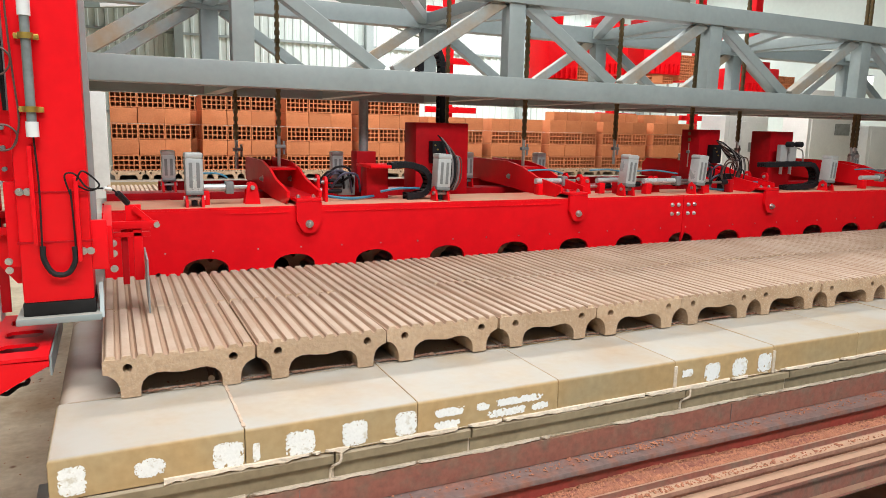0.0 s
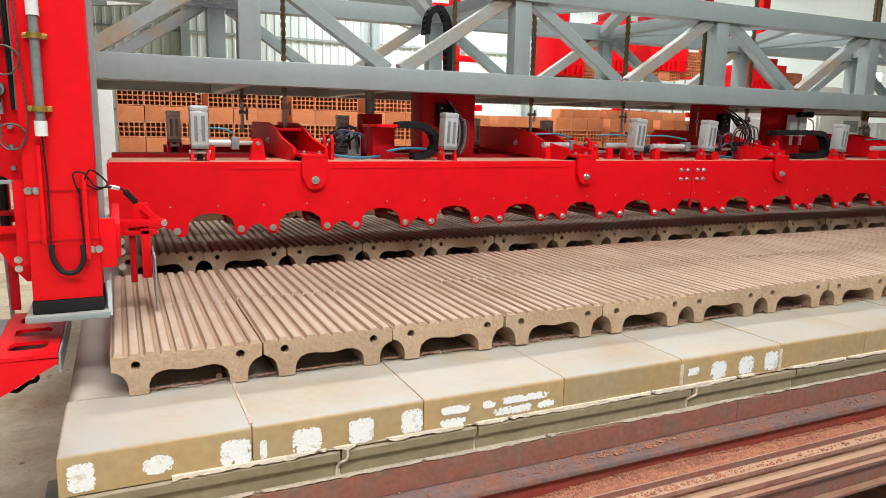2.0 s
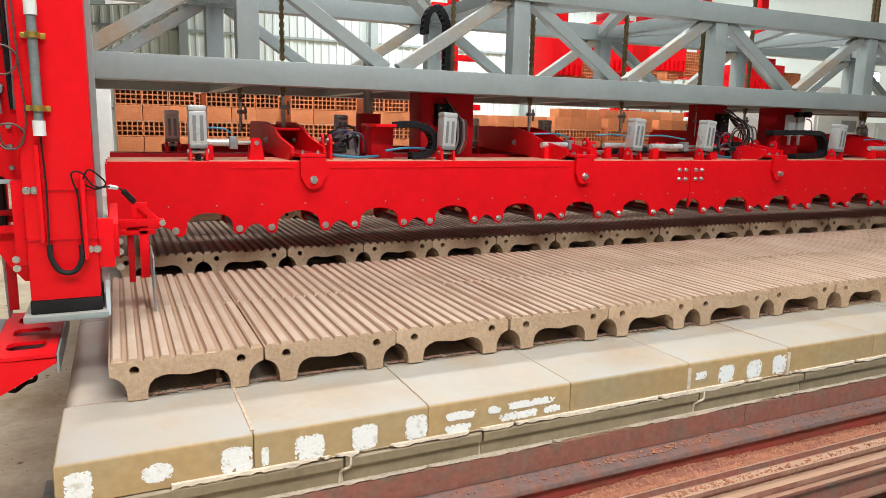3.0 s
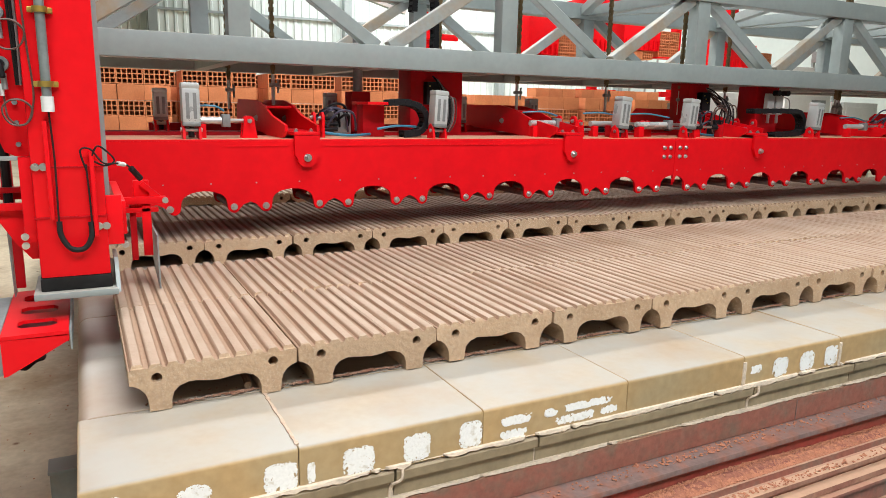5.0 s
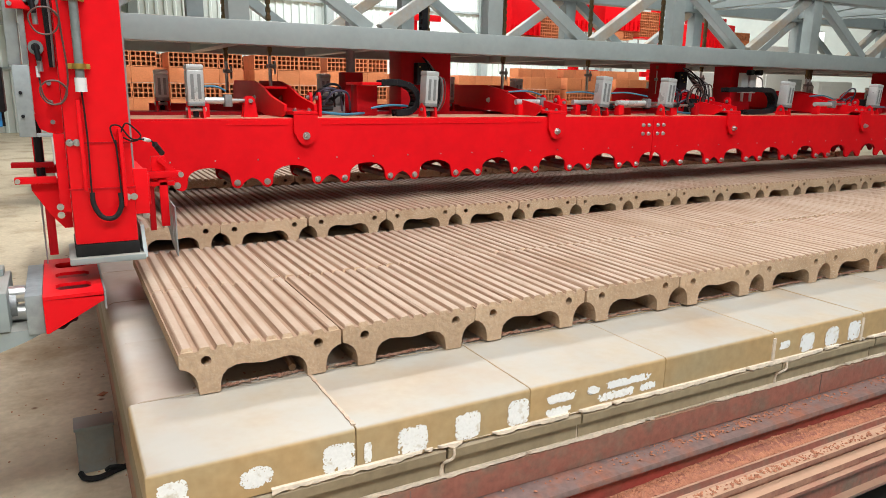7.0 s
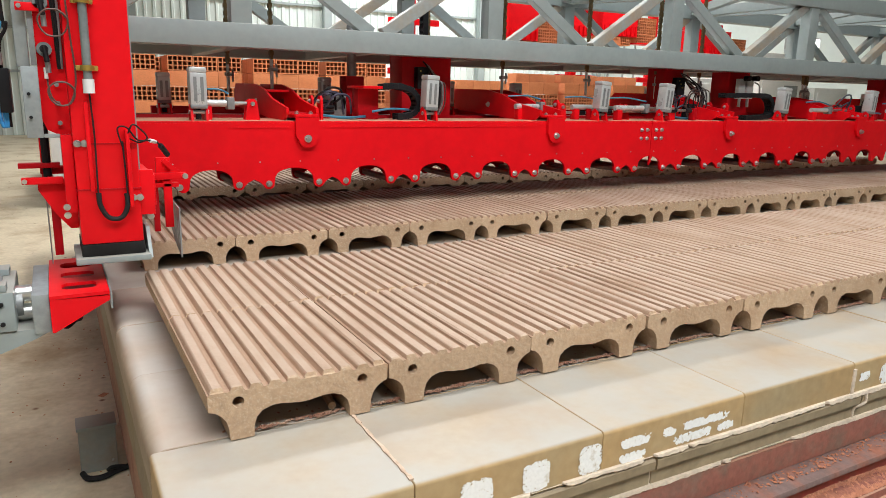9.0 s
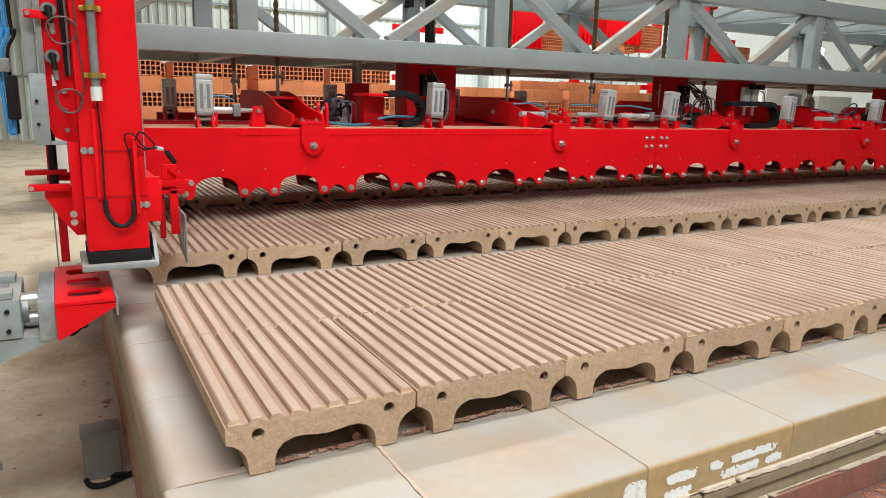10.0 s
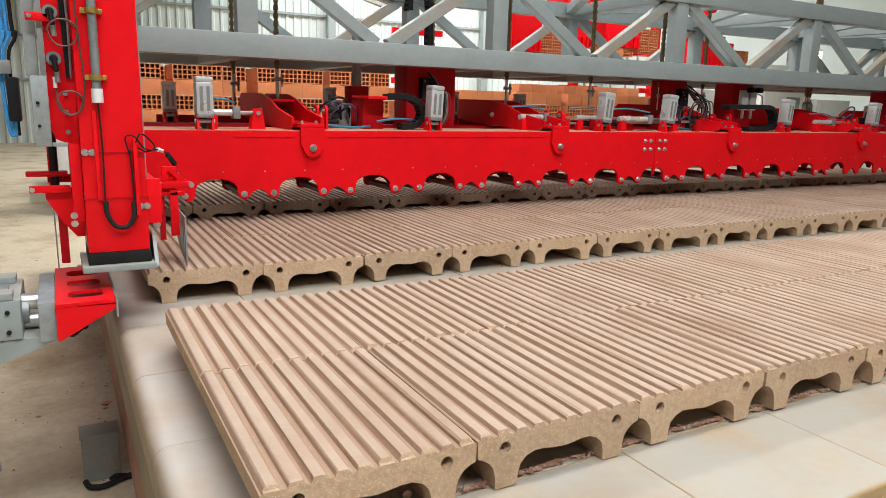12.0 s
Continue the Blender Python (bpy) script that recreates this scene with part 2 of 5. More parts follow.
PAINTED_FLOOR = material("grey_green_painted_floor", (0.20, 0.25, 0.25), 0.55, vary=0.25, scale=2, fine=30, bump=0.06)
# for walls out of view, kept dark to limit bounced light
CONCRETE = material("unseen_dark_wall", (0.14, 0.14, 0.135), 0.8, vary=0.2, scale=0.8, fine=12, bump=0.05)
CLADDING = material("white_wall_cladding", (0.62, 0.69, 0.66), 0.55, vary=0.08, scale=0.5, fine=8, bump=0.02)
ROOFING = material("green_grey_roof_sheet", (0.17, 0.21, 0.19), 0.6, vary=0.15, scale=0.6, fine=8, bump=0.02)
LAMP_GLOW = glowing("lamp_glow", (1.0, 0.98, 0.95), 14.0)
CABLE_GREY = material("grey_cable", (0.22, 0.20, 0.20), 0.5, vary=0.2, scale=10, fine=60, bump=0.0)
CABLE_BROWN = material("brown_cable", (0.10, 0.05, 0.04), 0.5, vary=0.2, scale=10, fine=60, bump=0.0)
CONDUIT = material("dull_steel_conduit", (0.24, 0.27, 0.27), 0.45, metal=0.3, vary=0.3, scale=12, fine=60, bump=0.05)


# ---- mesh helpers; coordinates in plan units ----
def box(bm, x0, x1, y0, y1, z0, z1, bevel=0.0):
    vs = [bm.verts.new((x, y, z)) for x in (x0, x1) for y in (y0, y1) for z in (z0, z1)]
    fs = [bm.faces.new([vs[i] for i in f]) for f in ((0, 1, 3, 2), (4, 6, 7, 5), (0, 4, 5, 1), (2, 3, 7, 6), (0, 2, 6, 4), (1, 5, 7, 3))]
    if bevel:
        edges = {e for f in fs for e in f.edges}
        bmesh.ops.bevel(bm, geom=list(edges), offset=bevel, segments=2, affect="EDGES", profile=0.6)
    return bm


def oriented(bm, p, q, w, h, up=(0, 0, 1), bevel=0.0):
    """A bar of section w (sideways) by h (along up) from p to q."""
    p, q = Vector(p), Vector(q)
    d = (q - p).normalized()
    s = d.cross(Vector(up)).normalized()
    u = s.cross(d).normalized()
    vs = [bm.verts.new(e + s * a * w / 2 + u * b * h / 2) for e in (p, q) for a, b in ((-1, -1), (1, -1), (1, 1), (-1, 1))]
    fs = [bm.faces.new([vs[i] for i in f]) for f in ((0, 3, 2, 1), (4, 5, 6, 7), (0, 1, 5, 4), (1, 2, 6, 5), (2, 3, 7, 6), (3, 0, 4, 7))]
    if bevel:
        bmesh.ops.bevel(bm, geom=list({e for f in fs for e in f.edges}), offset=bevel, segments=1, affect="EDGES")
    return bm


def cyl(bm, p, q, r, seg=16, r2=None):
    p, q = Vector(p), Vector(q)
    d = (q - p).normalized()
    s = d.orthogonal().normalized()
    u = d.cross(s)
    rings = []
    for e, rad in ((p, r), (q, r if r2 is None else r2)):
        rings.append([bm.verts.new(e + (s * math.cos(a) + u * math.sin(a)) * rad) for a in [2 * math.pi * i / seg for i in range(seg)]])
    for i in range(seg):
        j = (i + 1) % seg
        bm.faces.new((rings[0][i], rings[0][j], rings[1][j], rings[1][i]))
    bm.faces.new(rings[0][::-1])
    bm.faces.new(rings[1])
    return bm


def hose(bm, points, r, seg=8, steps=6):
    """A round hose through the points, smoothed."""
    pts = [Vector(p) for p in points]
    line = []
    for i in range(len(pts) - 1):
        a, b, c, d = pts[max(i - 1, 0)], pts[i], pts[i + 1], pts[min(i + 2, len(pts) - 1)]
        for k in range(steps):
            t = k / steps
            line.append(0.5 * ((2 * b) + (c - a) * t + (2 * a - 5 * b + 4 * c - d) * t * t + (3 * b - a - 3 * c + d) * t ** 3))
    line.append(pts[-1])
    rings = []
    side = None
    for i, p in enumerate(line):
        d = (line[min(i + 1, len(line) - 1)] - line[max(i - 1, 0)]).normalized()
        side = d.orthogonal().normalized() if side is None else (side - d * side.dot(d)).normalized()
        u = d.cross(side)
        rings.append([bm.verts.new(p + (side * math.cos(2 * math.pi * k / seg) + u * math.sin(2 * math.pi * k / seg)) * r) for k in range(seg)])
    for a, b in zip(rings, rings[1:]):
        for k in range(seg):
            bm.faces.new((a[k], a[(k + 1) % seg], b[(k + 1) % seg], b[k]))
    bm.faces.new(rings[0][::-1])
    bm.faces.new(rings[-1])
    return bm


def plate(bm, loops, d0, d1, axis="y"):
    """A flat plate: closed outlines (the first, and holes) in the plane across the axis, thick from d0 to d1."""
    def put(a, b, d):
        return (a, d, b) if axis == "y" else (d, a, b) if axis == "x" else (a, b, d)
    edges = []
    start = []
    for loop in loops:
        vs = [bm.verts.new(put(a, b, d0)) for a, b in loop]
        start += vs
        edges += [bm.edges.new((vs[i], vs[(i + 1) % len(vs)])) for i in range(len(vs))]
    faces = [g for g in bmesh.ops.triangle_fill(bm, use_beauty=True, use_dissolve=False, edges=edges)["geom"] if isinstance(g, bmesh.types.BMFace)]
    ext = bmesh.ops.extrude_face_region(bm, geom=faces)["geom"]
    step = Vector(put(0, 0, d1 - d0))
    for v in ext:
        if isinstance(v, bmesh.types.BMVert):
            v.co += step
    return bm


def ring(cx, cz, r, seg=14, a0=0.0, a1=2 * math.pi):
    full = abs(a1 - a0 - 2 * math.pi) < 1e-6
    n = seg if full else seg + 1
    return [(cx + r * math.cos(a0 + (a1 - a0) * i / seg), cz + r * math.sin(a0 + (a1 - a0) * i / seg)) for i in range(n)]


def mesh_of(name, bm, mat):
    bmesh.ops.recalc_face_normals(bm, faces=bm.faces[:])
    for v in bm.verts:
        v.co *= K
    me = bpy.data.meshes.new(name)
    bm.to_mesh(me)
    bm.free()
    me.materials.append(mat)
    me.polygons.foreach_set("use_smooth", [True] * len(me.polygons))
    me.set_sharp_from_angle(angle=radians(32))
    return me


def part(name, bm, mat, parent=None, label="", at=(0, 0, 0)):
    ob = new(name, mesh_of(name, bm, mat))
    ob.location = [K * v for v in at]
    if parent is not None:
        ob.parent = parent
    return tagged(ob, label)


def thing(name, label, category, at=(0, 0, 0), group="", kind=""):
    ob = new(name)
    ob.empty_display_size = 0.1
    ob.location = [K * v for v in at]
    return tagged(ob, label, category, group, kind)


def single(name, bm, mat, label, category, at=(0, 0, 0), group="", kind=""):
    return tagged(part(name, bm, mat, None, "", at), label, category, group, kind)


def shared(name, me, parent, at, turn=(0, 0, 0)):
    ob = new(name, me)
    ob.matrix_basis = pose(at[0] * K, at[1] * K, at[2] * K, *turn)
    ob.parent = parent
    return ob


def hexbolt(bm, p, r, h, axis=(0, -1, 0)):
    """A hexagon head on a washer, standing off p along the axis."""
    p, a = Vector(p), Vector(axis)
    cyl(bm, p, p + a * h * 0.25, r * 1.35, 14)
    cyl(bm, p + a * h * 0.25, p + a * h, r, 6)
    cyl(bm, p + a * h, p + a * h * 1.35, r * 0.55, 10)
    return bm


def grains(bm, places):
    """Small angular crumbs: an eight-sided grain at each (x, y, z, size, turn, stretch)."""
    for x, y, z, s, a, k in places:
        c, n = math.cos(a), math.sin(a)
        v = [bm.verts.new((x + s * k * c * p - s * n * q, y + s * k * n * p + s * c * q, z + s * 0.7 * r)) for p, q, r in ((1, 0, 0.1), (0, 1, -0.1), (-1, 0, 0.15), (0.1, -1, 0), (0.15, 0.1, 1), (0, 0, -1))]
        for i in range(4):
            bm.faces.new((v[i], v[(i + 1) % 4], v[4]))
            bm.faces.new((v[(i + 1) % 4], v[i], v[5]))
    return bm


MOVING = []  # the kiln car and all that rests on it

# ---- the hall ----
HX0, HX1, HY0, HY1, HZ = HALL
single("floor", box(bmesh.new(), HX0 - 1, HX1 + 1, HY0 - 1, HY1 + 1, -0.3, 0), FLOOR, "dusty beige concrete hall floor with brown patches painted in for shadows", "floor", kind="structure")
single("floor_strip", box(bmesh.new(), 1.2, 16, -6, -0.9, -0.2, 0.006), PAINTED_FLOOR, "grey-green painted floor beside the kiln car", "floor", kind="structure")


def corrugated_wall(name, x0, x1, y, z0, z1, mat, pitch=0.33, depth=0.05):
    """Trapezoidal sheeting that stands along x at y."""
    bm = bmesh.new()
    n = int((x1 - x0) / pitch)
    line = []
    for i in range(n):
        x = x0 + i * pitch
        line += [(x, y), (x + pitch * 0.55, y), (x + pitch * 0.65, y - depth), (x + pitch * 0.9, y - depth)]
    line += [(x1, y), (x1, y + 0.2), (x0, y + 0.2)]
    plate(bm, [line], z0, z1, "z")
    return single(name, bm, mat, "white corrugated metal wall cladding", "wall", kind="structure")


def girts(y, x0, x1, heights):
    for z in heights:
        single("wall_rail", box(bmesh.new(), x0, x1, y - 0.16, y - 0.055, z, z + 0.09), GREY, "pale steel rail along the cladding", "rail", group="wall rails", kind="structure")


bm = plate(bmesh.new(), [[(HX0, 4.5), (0.0, 5.0), (6.6, 5.72), (9.9, 4.85), (9.9, HZ - 0.002), (HX0, HZ - 0.002)]], 20.0, 20.2)
single("gable", bm, ROOFING, "grey-green sheet gable between the hall bays", "wall", kind="structure")
for xa, za, xb, zb in ((0.0, 5.05, 6.6, 5.77), (6.6, 5.77, 9.9, 4.9)):
    single("gable_rafter", oriented(bmesh.new(), (xa, 19.94, za), (xb, 19.94, zb), 0.1, 0.1), WHITE, "pale steel rafter along the gable", "beam", group="gable rafters", kind="structure")
corrugated_wall("wall_north", HX0, HX1, HY1, 0, HZ, CLADDING)
girts(HY1, HX0, HX1, (2.2, 3.7, 5.2, 6.7))
single("wall_west", box(bmesh.new(), HX0 - 0.2, HX0, HY0, HY1, 0, HZ), CONCRETE, "unseen dark grey hall side wall", "wall", kind="structure")
single("wall_east", box(bmesh.new(), HX1, HX1 + 0.2, HY0, HY1, 0, HZ), CLADDING, "white hall side wall", "wall", kind="structure")
single("wall_south", box(bmesh.new(), HX0, HX1, HY0 - 0.2, HY0, 0, HZ), CONCRETE, "unseen dark grey hall end wall", "wall", kind="structure")
single("lamp_rail", box(bmesh.new(), HX0, HX1, 6.1, 6.3, HZ + 0.13, HZ + 0.3), GREY, "unseen pale steel rail added along with the lamps", "rail", kind="structure")
# roof sheets between the openings added for light
bm = bmesh.new()
edge = HY0 - 0.2
for sy, sw in ROOF_SLOTS:
    box(bm, HX0, HX1, edge, sy - sw / 2, HZ, HZ + 0.12)
    edge = sy + sw / 2
box(bm, HX0, HX1, edge, HY1 + 0.2, HZ, HZ + 0.12)
for (sy, sw), span in zip(ROOF_SLOTS, SKY_SPAN):
    for xa, xb in ((HX0, span[0] - 0.05), (span[1] + 0.05, HX1)):
        box(bm, xa, xb, sy - sw / 2, sy + sw / 2, HZ + 0.001, HZ + 0.119)
single("ceiling", bm, ROOFING, "unseen grey-green roof sheeting with openings added for light", "ceiling", kind="structure")
for i in range(9):
    y = HY0 + 2.2 + i * 4.2
    if all(abs(y - sy) > sw / 2 + 0.2 for sy, sw in ROOF_SLOTS):
        single("roof_beam", box(bmesh.new(), HX0, HX1, y - 0.1, y + 0.1, HZ - 0.42, HZ - 0.004), GREY, "pale grey steel roof beam", "beam", group="roof beams", kind="structure")
for x in (-5, 2.6, 10.2, 17.8, 25):
    single("column", box(bmesh.new(), x - 0.16, x + 0.16, HY1 - 0.5, HY1 - 0.17, 0, HZ - 0.004), GREY, "pale grey steel hall column", "column", group="hall columns", kind="structure")
# bodies for the added lamps, all out of view
for bay_x, bay_y, bay_w in ADDED_BAYS:
    bay = thing("added_bay_lamp", "unseen round lamp added under the roof", "lamp", group="high-bay lamps")
    part("lamp_shade", cyl(bmesh.new(), (bay_x, bay_y, BAY_Z), (bay_x, bay_y, BAY_Z + 0.35), 0.34, 24, 0.12), ALU, bay)
    part("lamp_stem", cyl(bmesh.new(), (bay_x, bay_y, BAY_Z + 0.35), (bay_x, bay_y, HZ + 0.3), 0.03, 8), GREY, bay)

# ---- kiln car ----
CAR_X0, CAR_X1 = -0.145, 9.92
FRONT = -0.42
car = thing("kiln_car", "long kiln car with pale ceramic deck on rust-red steel frame", "kiln car")
MOVING.append(car)
JOINTS = [CAR_X0] + [0.385 + 0.5725 * i for i in range(17)]
ROWS_Y = [FRONT] + [0.53 * i for i in range(14)]


def slab_mesh(w, d):
    bm = bmesh.new()
    box(bm, 0.0012, w - 0.0012, 0.0012, d - 0.0012, -0.125, 0)
    tops = [e for e in bm.edges if all(v.co.z > -0.01 for v in e.verts)] + [e for e in bm.edges if abs(e.verts[0].co.z - e.verts[1].co.z) > 0.05]
    bmesh.ops.bevel(bm, geom=tops, offset=0.003, segments=2, affect="EDGES", profile=0.5)
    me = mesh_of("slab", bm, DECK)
    me.polygons.foreach_set("use_smooth", [False] * len(me.polygons))
    return me


def edge_slab_mesh(w, d, front, left):
    """A slab on the rim of the deck: its outer upper edges are well rounded."""
    bm = bmesh.new()
    box(bm, 0.0012, w - 0.0012, 0.0012, d - 0.0012, -0.125, 0)
    outer = [e for e in bm.edges if all(v.co.z > -0.01 for v in e.verts) and ((front and all(v.co.y < 0.01 for v in e.verts)) or (left and all(v.co.x < 0.01 for v in e.verts)))]
    bmesh.ops.bevel(bm, geom=outer, offset=0.012 if front else 0.045, segments=7, affect="EDGES", profile=0.5)
    rest = [e for e in bm.edges if len(e.link_faces) == 2 and e.calc_face_angle(0) > 1.0]
    bmesh.ops.bevel(bm, geom=rest, offset=0.002, segments=1, affect="EDGES")
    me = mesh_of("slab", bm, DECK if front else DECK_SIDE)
    return me


slab_kinds = {}
for i in range(len(JOINTS) - 1):
    for j in range(len(ROWS_Y) - 1):
        w, d = round(JOINTS[i + 1] - JOINTS[i], 3), round(ROWS_Y[j + 1] - ROWS_Y[j], 3)
        key = (w, d, j == 0, i == 0)
        if key not in slab_kinds:
            slab_kinds[key] = edge_slab_mesh(*key) if j == 0 or i == 0 else slab_mesh(w, d)
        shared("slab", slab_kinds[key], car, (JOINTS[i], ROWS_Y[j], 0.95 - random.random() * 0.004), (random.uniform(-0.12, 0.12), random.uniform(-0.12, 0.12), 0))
END = ROWS_Y[-1]
# bed under the slabs, mortar squeezed out, second course of brick
part("bed", box(bmesh.new(), CAR_X0 + 0.02, CAR_X1 - 0.02, FRONT + 0.02, END - 0.02, 0.70, 0.824), MORTAR, car, "pale mortar bed")


def ragged_strip(x0, x1, y, zc, tall, out, seed, mat, name, label):
    """A strip of squeezed-out mortar with an uneven lower edge."""
    rnd = random.Random(seed)
    bm = bmesh.new()
    n = int((x1 - x0) / 0.011)
    rows = []
    for i in range(n + 1):
        x = x0 + (x1 - x0) * i / n
        h = tall * (0.42 + 1.2 * noise.noise((x * 2.1, seed, 0)) + 0.8 * noise.noise((x * 11, seed, 3)) + 0.6 * noise.noise((x * 37, seed, 5)) + 0.3 * rnd.random())
        h = max(0.0015, h)
        o = out * (0.5 + 0.5 * rnd.random()) if h > 0.003 else -0.008
        rows.append([bm.verts.new((x, y + 0.03, zc + 0.006)), bm.verts.new((x, y - o * 0.7, zc + 0.004)), bm.verts.new((x, y - o, zc - h * 0.5)), bm.verts.new((x, y + 0.002, zc - h)), bm.verts.new((x, y + 0.03, zc - h))])
    for a, b in zip(rows, rows[1:]):
        for k in range(4):
            bm.faces.new((a[k], a[k + 1], b[k + 1], b[k]))
    return part(name, bm, mat, car, label)


ragged_strip(0.15, CAR_X1, FRONT - 0.004, 0.830, 0.018, 0.009, 3, MORTAR, "mortar_bead", "uneven cream mortar bead")
ragged_strip(CAR_X0, CAR_X1, FRONT + 0.012, 0.722, 0.014, 0.008, 8, MORTAR, "mortar_bead", "thin mortar line")
for jx in JOINTS[1:-1]:
    rnd = random.Random(int(jx * 100))
    if rnd.random() < 0.55:
        bm = bmesh.new()
        box(bm, jx - 0.006, jx + 0.007 + rnd.random() * 0.006, FRONT - 0.004, FRONT + 0.12, 0.822, 0.925, 0.003)
        part("joint_mortar", bm, MORTAR, car)
bm = bmesh.new()
rnd = random.Random(2)
last = 0.385
for i in range(26):
    y = -0.40 + i * 0.02
    nxt = 0.385 + rnd.uniform(-0.0015, 0.0015)
    oriented(bm, (last, y, 0.9465), (nxt, y + 0.021, 0.9465), 0.006 + rnd.random() * 0.006, 0.009)
    last = nxt
part("joint_mortar", bm, MORTAR_DULL, car, "crumbling mortar in the joint")
bx = CAR_X0 + 0.01
k = 0
while bx < CAR_X1 - 0.1:
    w = (0.8, 0.5, 1.0, 0.62)[k % 4]
    e = min(bx + w, CAR_X1 - 0.01)
    bm = bmesh.new()
    prof = [(FRONT + 0.016, 0.726), (FRONT + 0.016, 0.774), (FRONT - 0.004, 0.784), (FRONT - 0.006, 0.812), (FRONT - 0.001, 0.818), (FRONT + 0.12, 0.82), (FRONT + 0.12, 0.726)]
    plate(bm, [prof], bx + 0.004, e - 0.004, "x")
    part("course_brick", bm, COURSE, car)
    if k % 2 == 0 and e < CAR_X1 - 0.1:
        part("mortar_drip", hose(bmesh.new(), [(e + 0.02, FRONT - 0.008, 0.822), (e + 0.018, FRONT - 0.01, 0.79), (e - 0.004, FRONT + 0.0, 0.775), (e - 0.008, FRONT + 0.012, 0.76), (e - 0.012, FRONT + 0.012, 0.722)], 0.0048, 6, 4), MORTAR, car, "dried mortar drip")
    bx, k = e, k + 1
for j in range(8):
    y0 = FRONT + 0.16 + j * 0.86
    part("side_brick", box(bmesh.new(), CAR_X0 + 0.008, CAR_X0 + 0.2, y0, y0 + 0.85, 0.60, 0.818, 0.008), COURSE, car)

# white paint patches on the front
rnd = random.Random(5)


def paint_patch(x, z, w, h, round_=0.35):
    """Flaking paint: a broken core and many loose flakes that thin out towards the rim."""
    bm = bmesh.new()

    def flake(cx, cz, size, y):
        n = rnd.randint(5, 7)
        a0 = rnd.random() * 6
        bm.faces.new([bm.verts.new((cx + size * rnd.uniform(0.6, 1.2) * math.cos(a0 + 2 * math.pi * i / n), y, cz + size * rnd.uniform(0.6, 1.2) * math.sin(a0 + 2 * math.pi * i / n))) for i in range(n)][::-1])

    count = int(120 + w * h * 110000)
    for i in range(count):
        u, v = rnd.uniform(-1, 1), rnd.uniform(-1, 1)
        rim = (abs(u) ** (2 / round_) + abs(v) ** (2 / round_)) ** 0.5
        if rim > 1 + rnd.uniform(-0.05, 0.0):
            continue
        bare = noise.noise((x * 9 + u * w * 34, z * 9 + v * h * 34, 2.0))
        if bare > (-0.02 if h < 0.035 else 0.5 if round_ == 0.9 else 0.26) + (1 - rim) * 0.3:
            continue
        flake(x + u * w / 2, z + v * h / 2, rnd.uniform(0.0022, 0.006) * (1.4 - 0.9 * rim), FRONT - 0.0008 - rnd.random() * 0.0009)
    part("paint_mark", bm, WHITEWASH, car, "flaking white paint mark")


for px, pz, pw, ph, pr in ((-0.085, 0.875, 0.07, 0.085, 0.4), (0.115, 0.875, 0.085, 0.06, 0.9), (0.335, 0.872, 0.09, 0.085, 0.4), (0.555, 0.873, 0.095, 0.085, 0.5), (0.735, 0.875, 0.085, 0.085, 0.4), (0.915, 0.878, 0.08, 0.085, 0.5), (0.418, 0.868, 0.02, 0.06, 0.5),
                           (1.08, 0.893, 0.12, 0.03, 0.3), (1.21, 0.893, 0.05, 0.028, 0.5), (1.36, 0.896, 0.20, 0.026, 0.3), (1.07, 0.848, 0.10, 0.03, 0.4), (1.31, 0.858, 0.16, 0.03, 0.4), (1.45, 0.86, 0.07, 0.028, 0.4),
                           (2.17, 0.888, 0.06, 0.03, 0.3), (2.31, 0.876, 0.09, 0.08, 0.6), (2.47, 0.876, 0.09, 0.085, 0.7), (2.62, 0.878, 0.085, 0.085, 0.5)):
    paint_patch(px, pz, pw, ph, pr)

# steel frame and sand trough along the front
def profile_part(name, prof, mat, label, x0=CAR_X0 + 0.02, x1=CAR_X1 - 0.02):
    return part(name, plate(bmesh.new(), [prof], x0, x1, "x"), mat, car, label)


profile_part("frame_web", [(-0.412, 0.712), (-0.412, 0.62), (-0.40, 0.62), (-0.40, 0.712)], RUST_BROWN, "brown primed steel web")
profile_part("frame_flange", [(-0.405, 0.618), (-0.502, 0.612), (-0.505, 0.606), (-0.505, 0.594), (-0.405, 0.594)], WORN, "worn grey steel flange")
profile_part("frame_channel", [(-0.478, 0.593), (-0.478, 0.516), (-0.545, 0.514), (-0.545, 0.508), (-0.46, 0.508), (-0.46, 0.593)], RUST, "rust-red steel channel")
profile_part("sand_trough", [(-0.550, 0.525), (-0.550, 0.49), (-0.595, 0.49), (-0.595, 0.518), (-0.587, 0.52), (-0.581, 0.502), (-0.563, 0.502), (-0.559, 0.525)], RUST_BROWN, "brown trough")
profile_part("edge_rail", [(-0.597, 0.522), (-0.635, 0.518), (-0.635, 0.50), (-0.620, 0.495), (-0.620, 0.478), (-0.660, 0.474), (-0.660, 0.45), (-0.597, 0.45)], RUST_PALE, "pale dusty stepped rail")
profile_part("bumper_plate", [(-0.605, 0.448), (-0.680, 0.444), (-0.680, 0.432), (-0.645, 0.42), (-0.645, 0.33), (-0.670, 0.322), (-0.670, 0.31), (-0.605, 0.31)], RUST_BROWN, "brown bumper plate")
for jx in (0.55, 2.45, 4.6):
    part("web_seam", box(bmesh.new(), jx, jx + 0.004, -0.4145, -0.411, 0.625, 0.708), WORN, car)
# sand that has run down onto the channel
bm = bmesh.new()
rows = []
n = 700
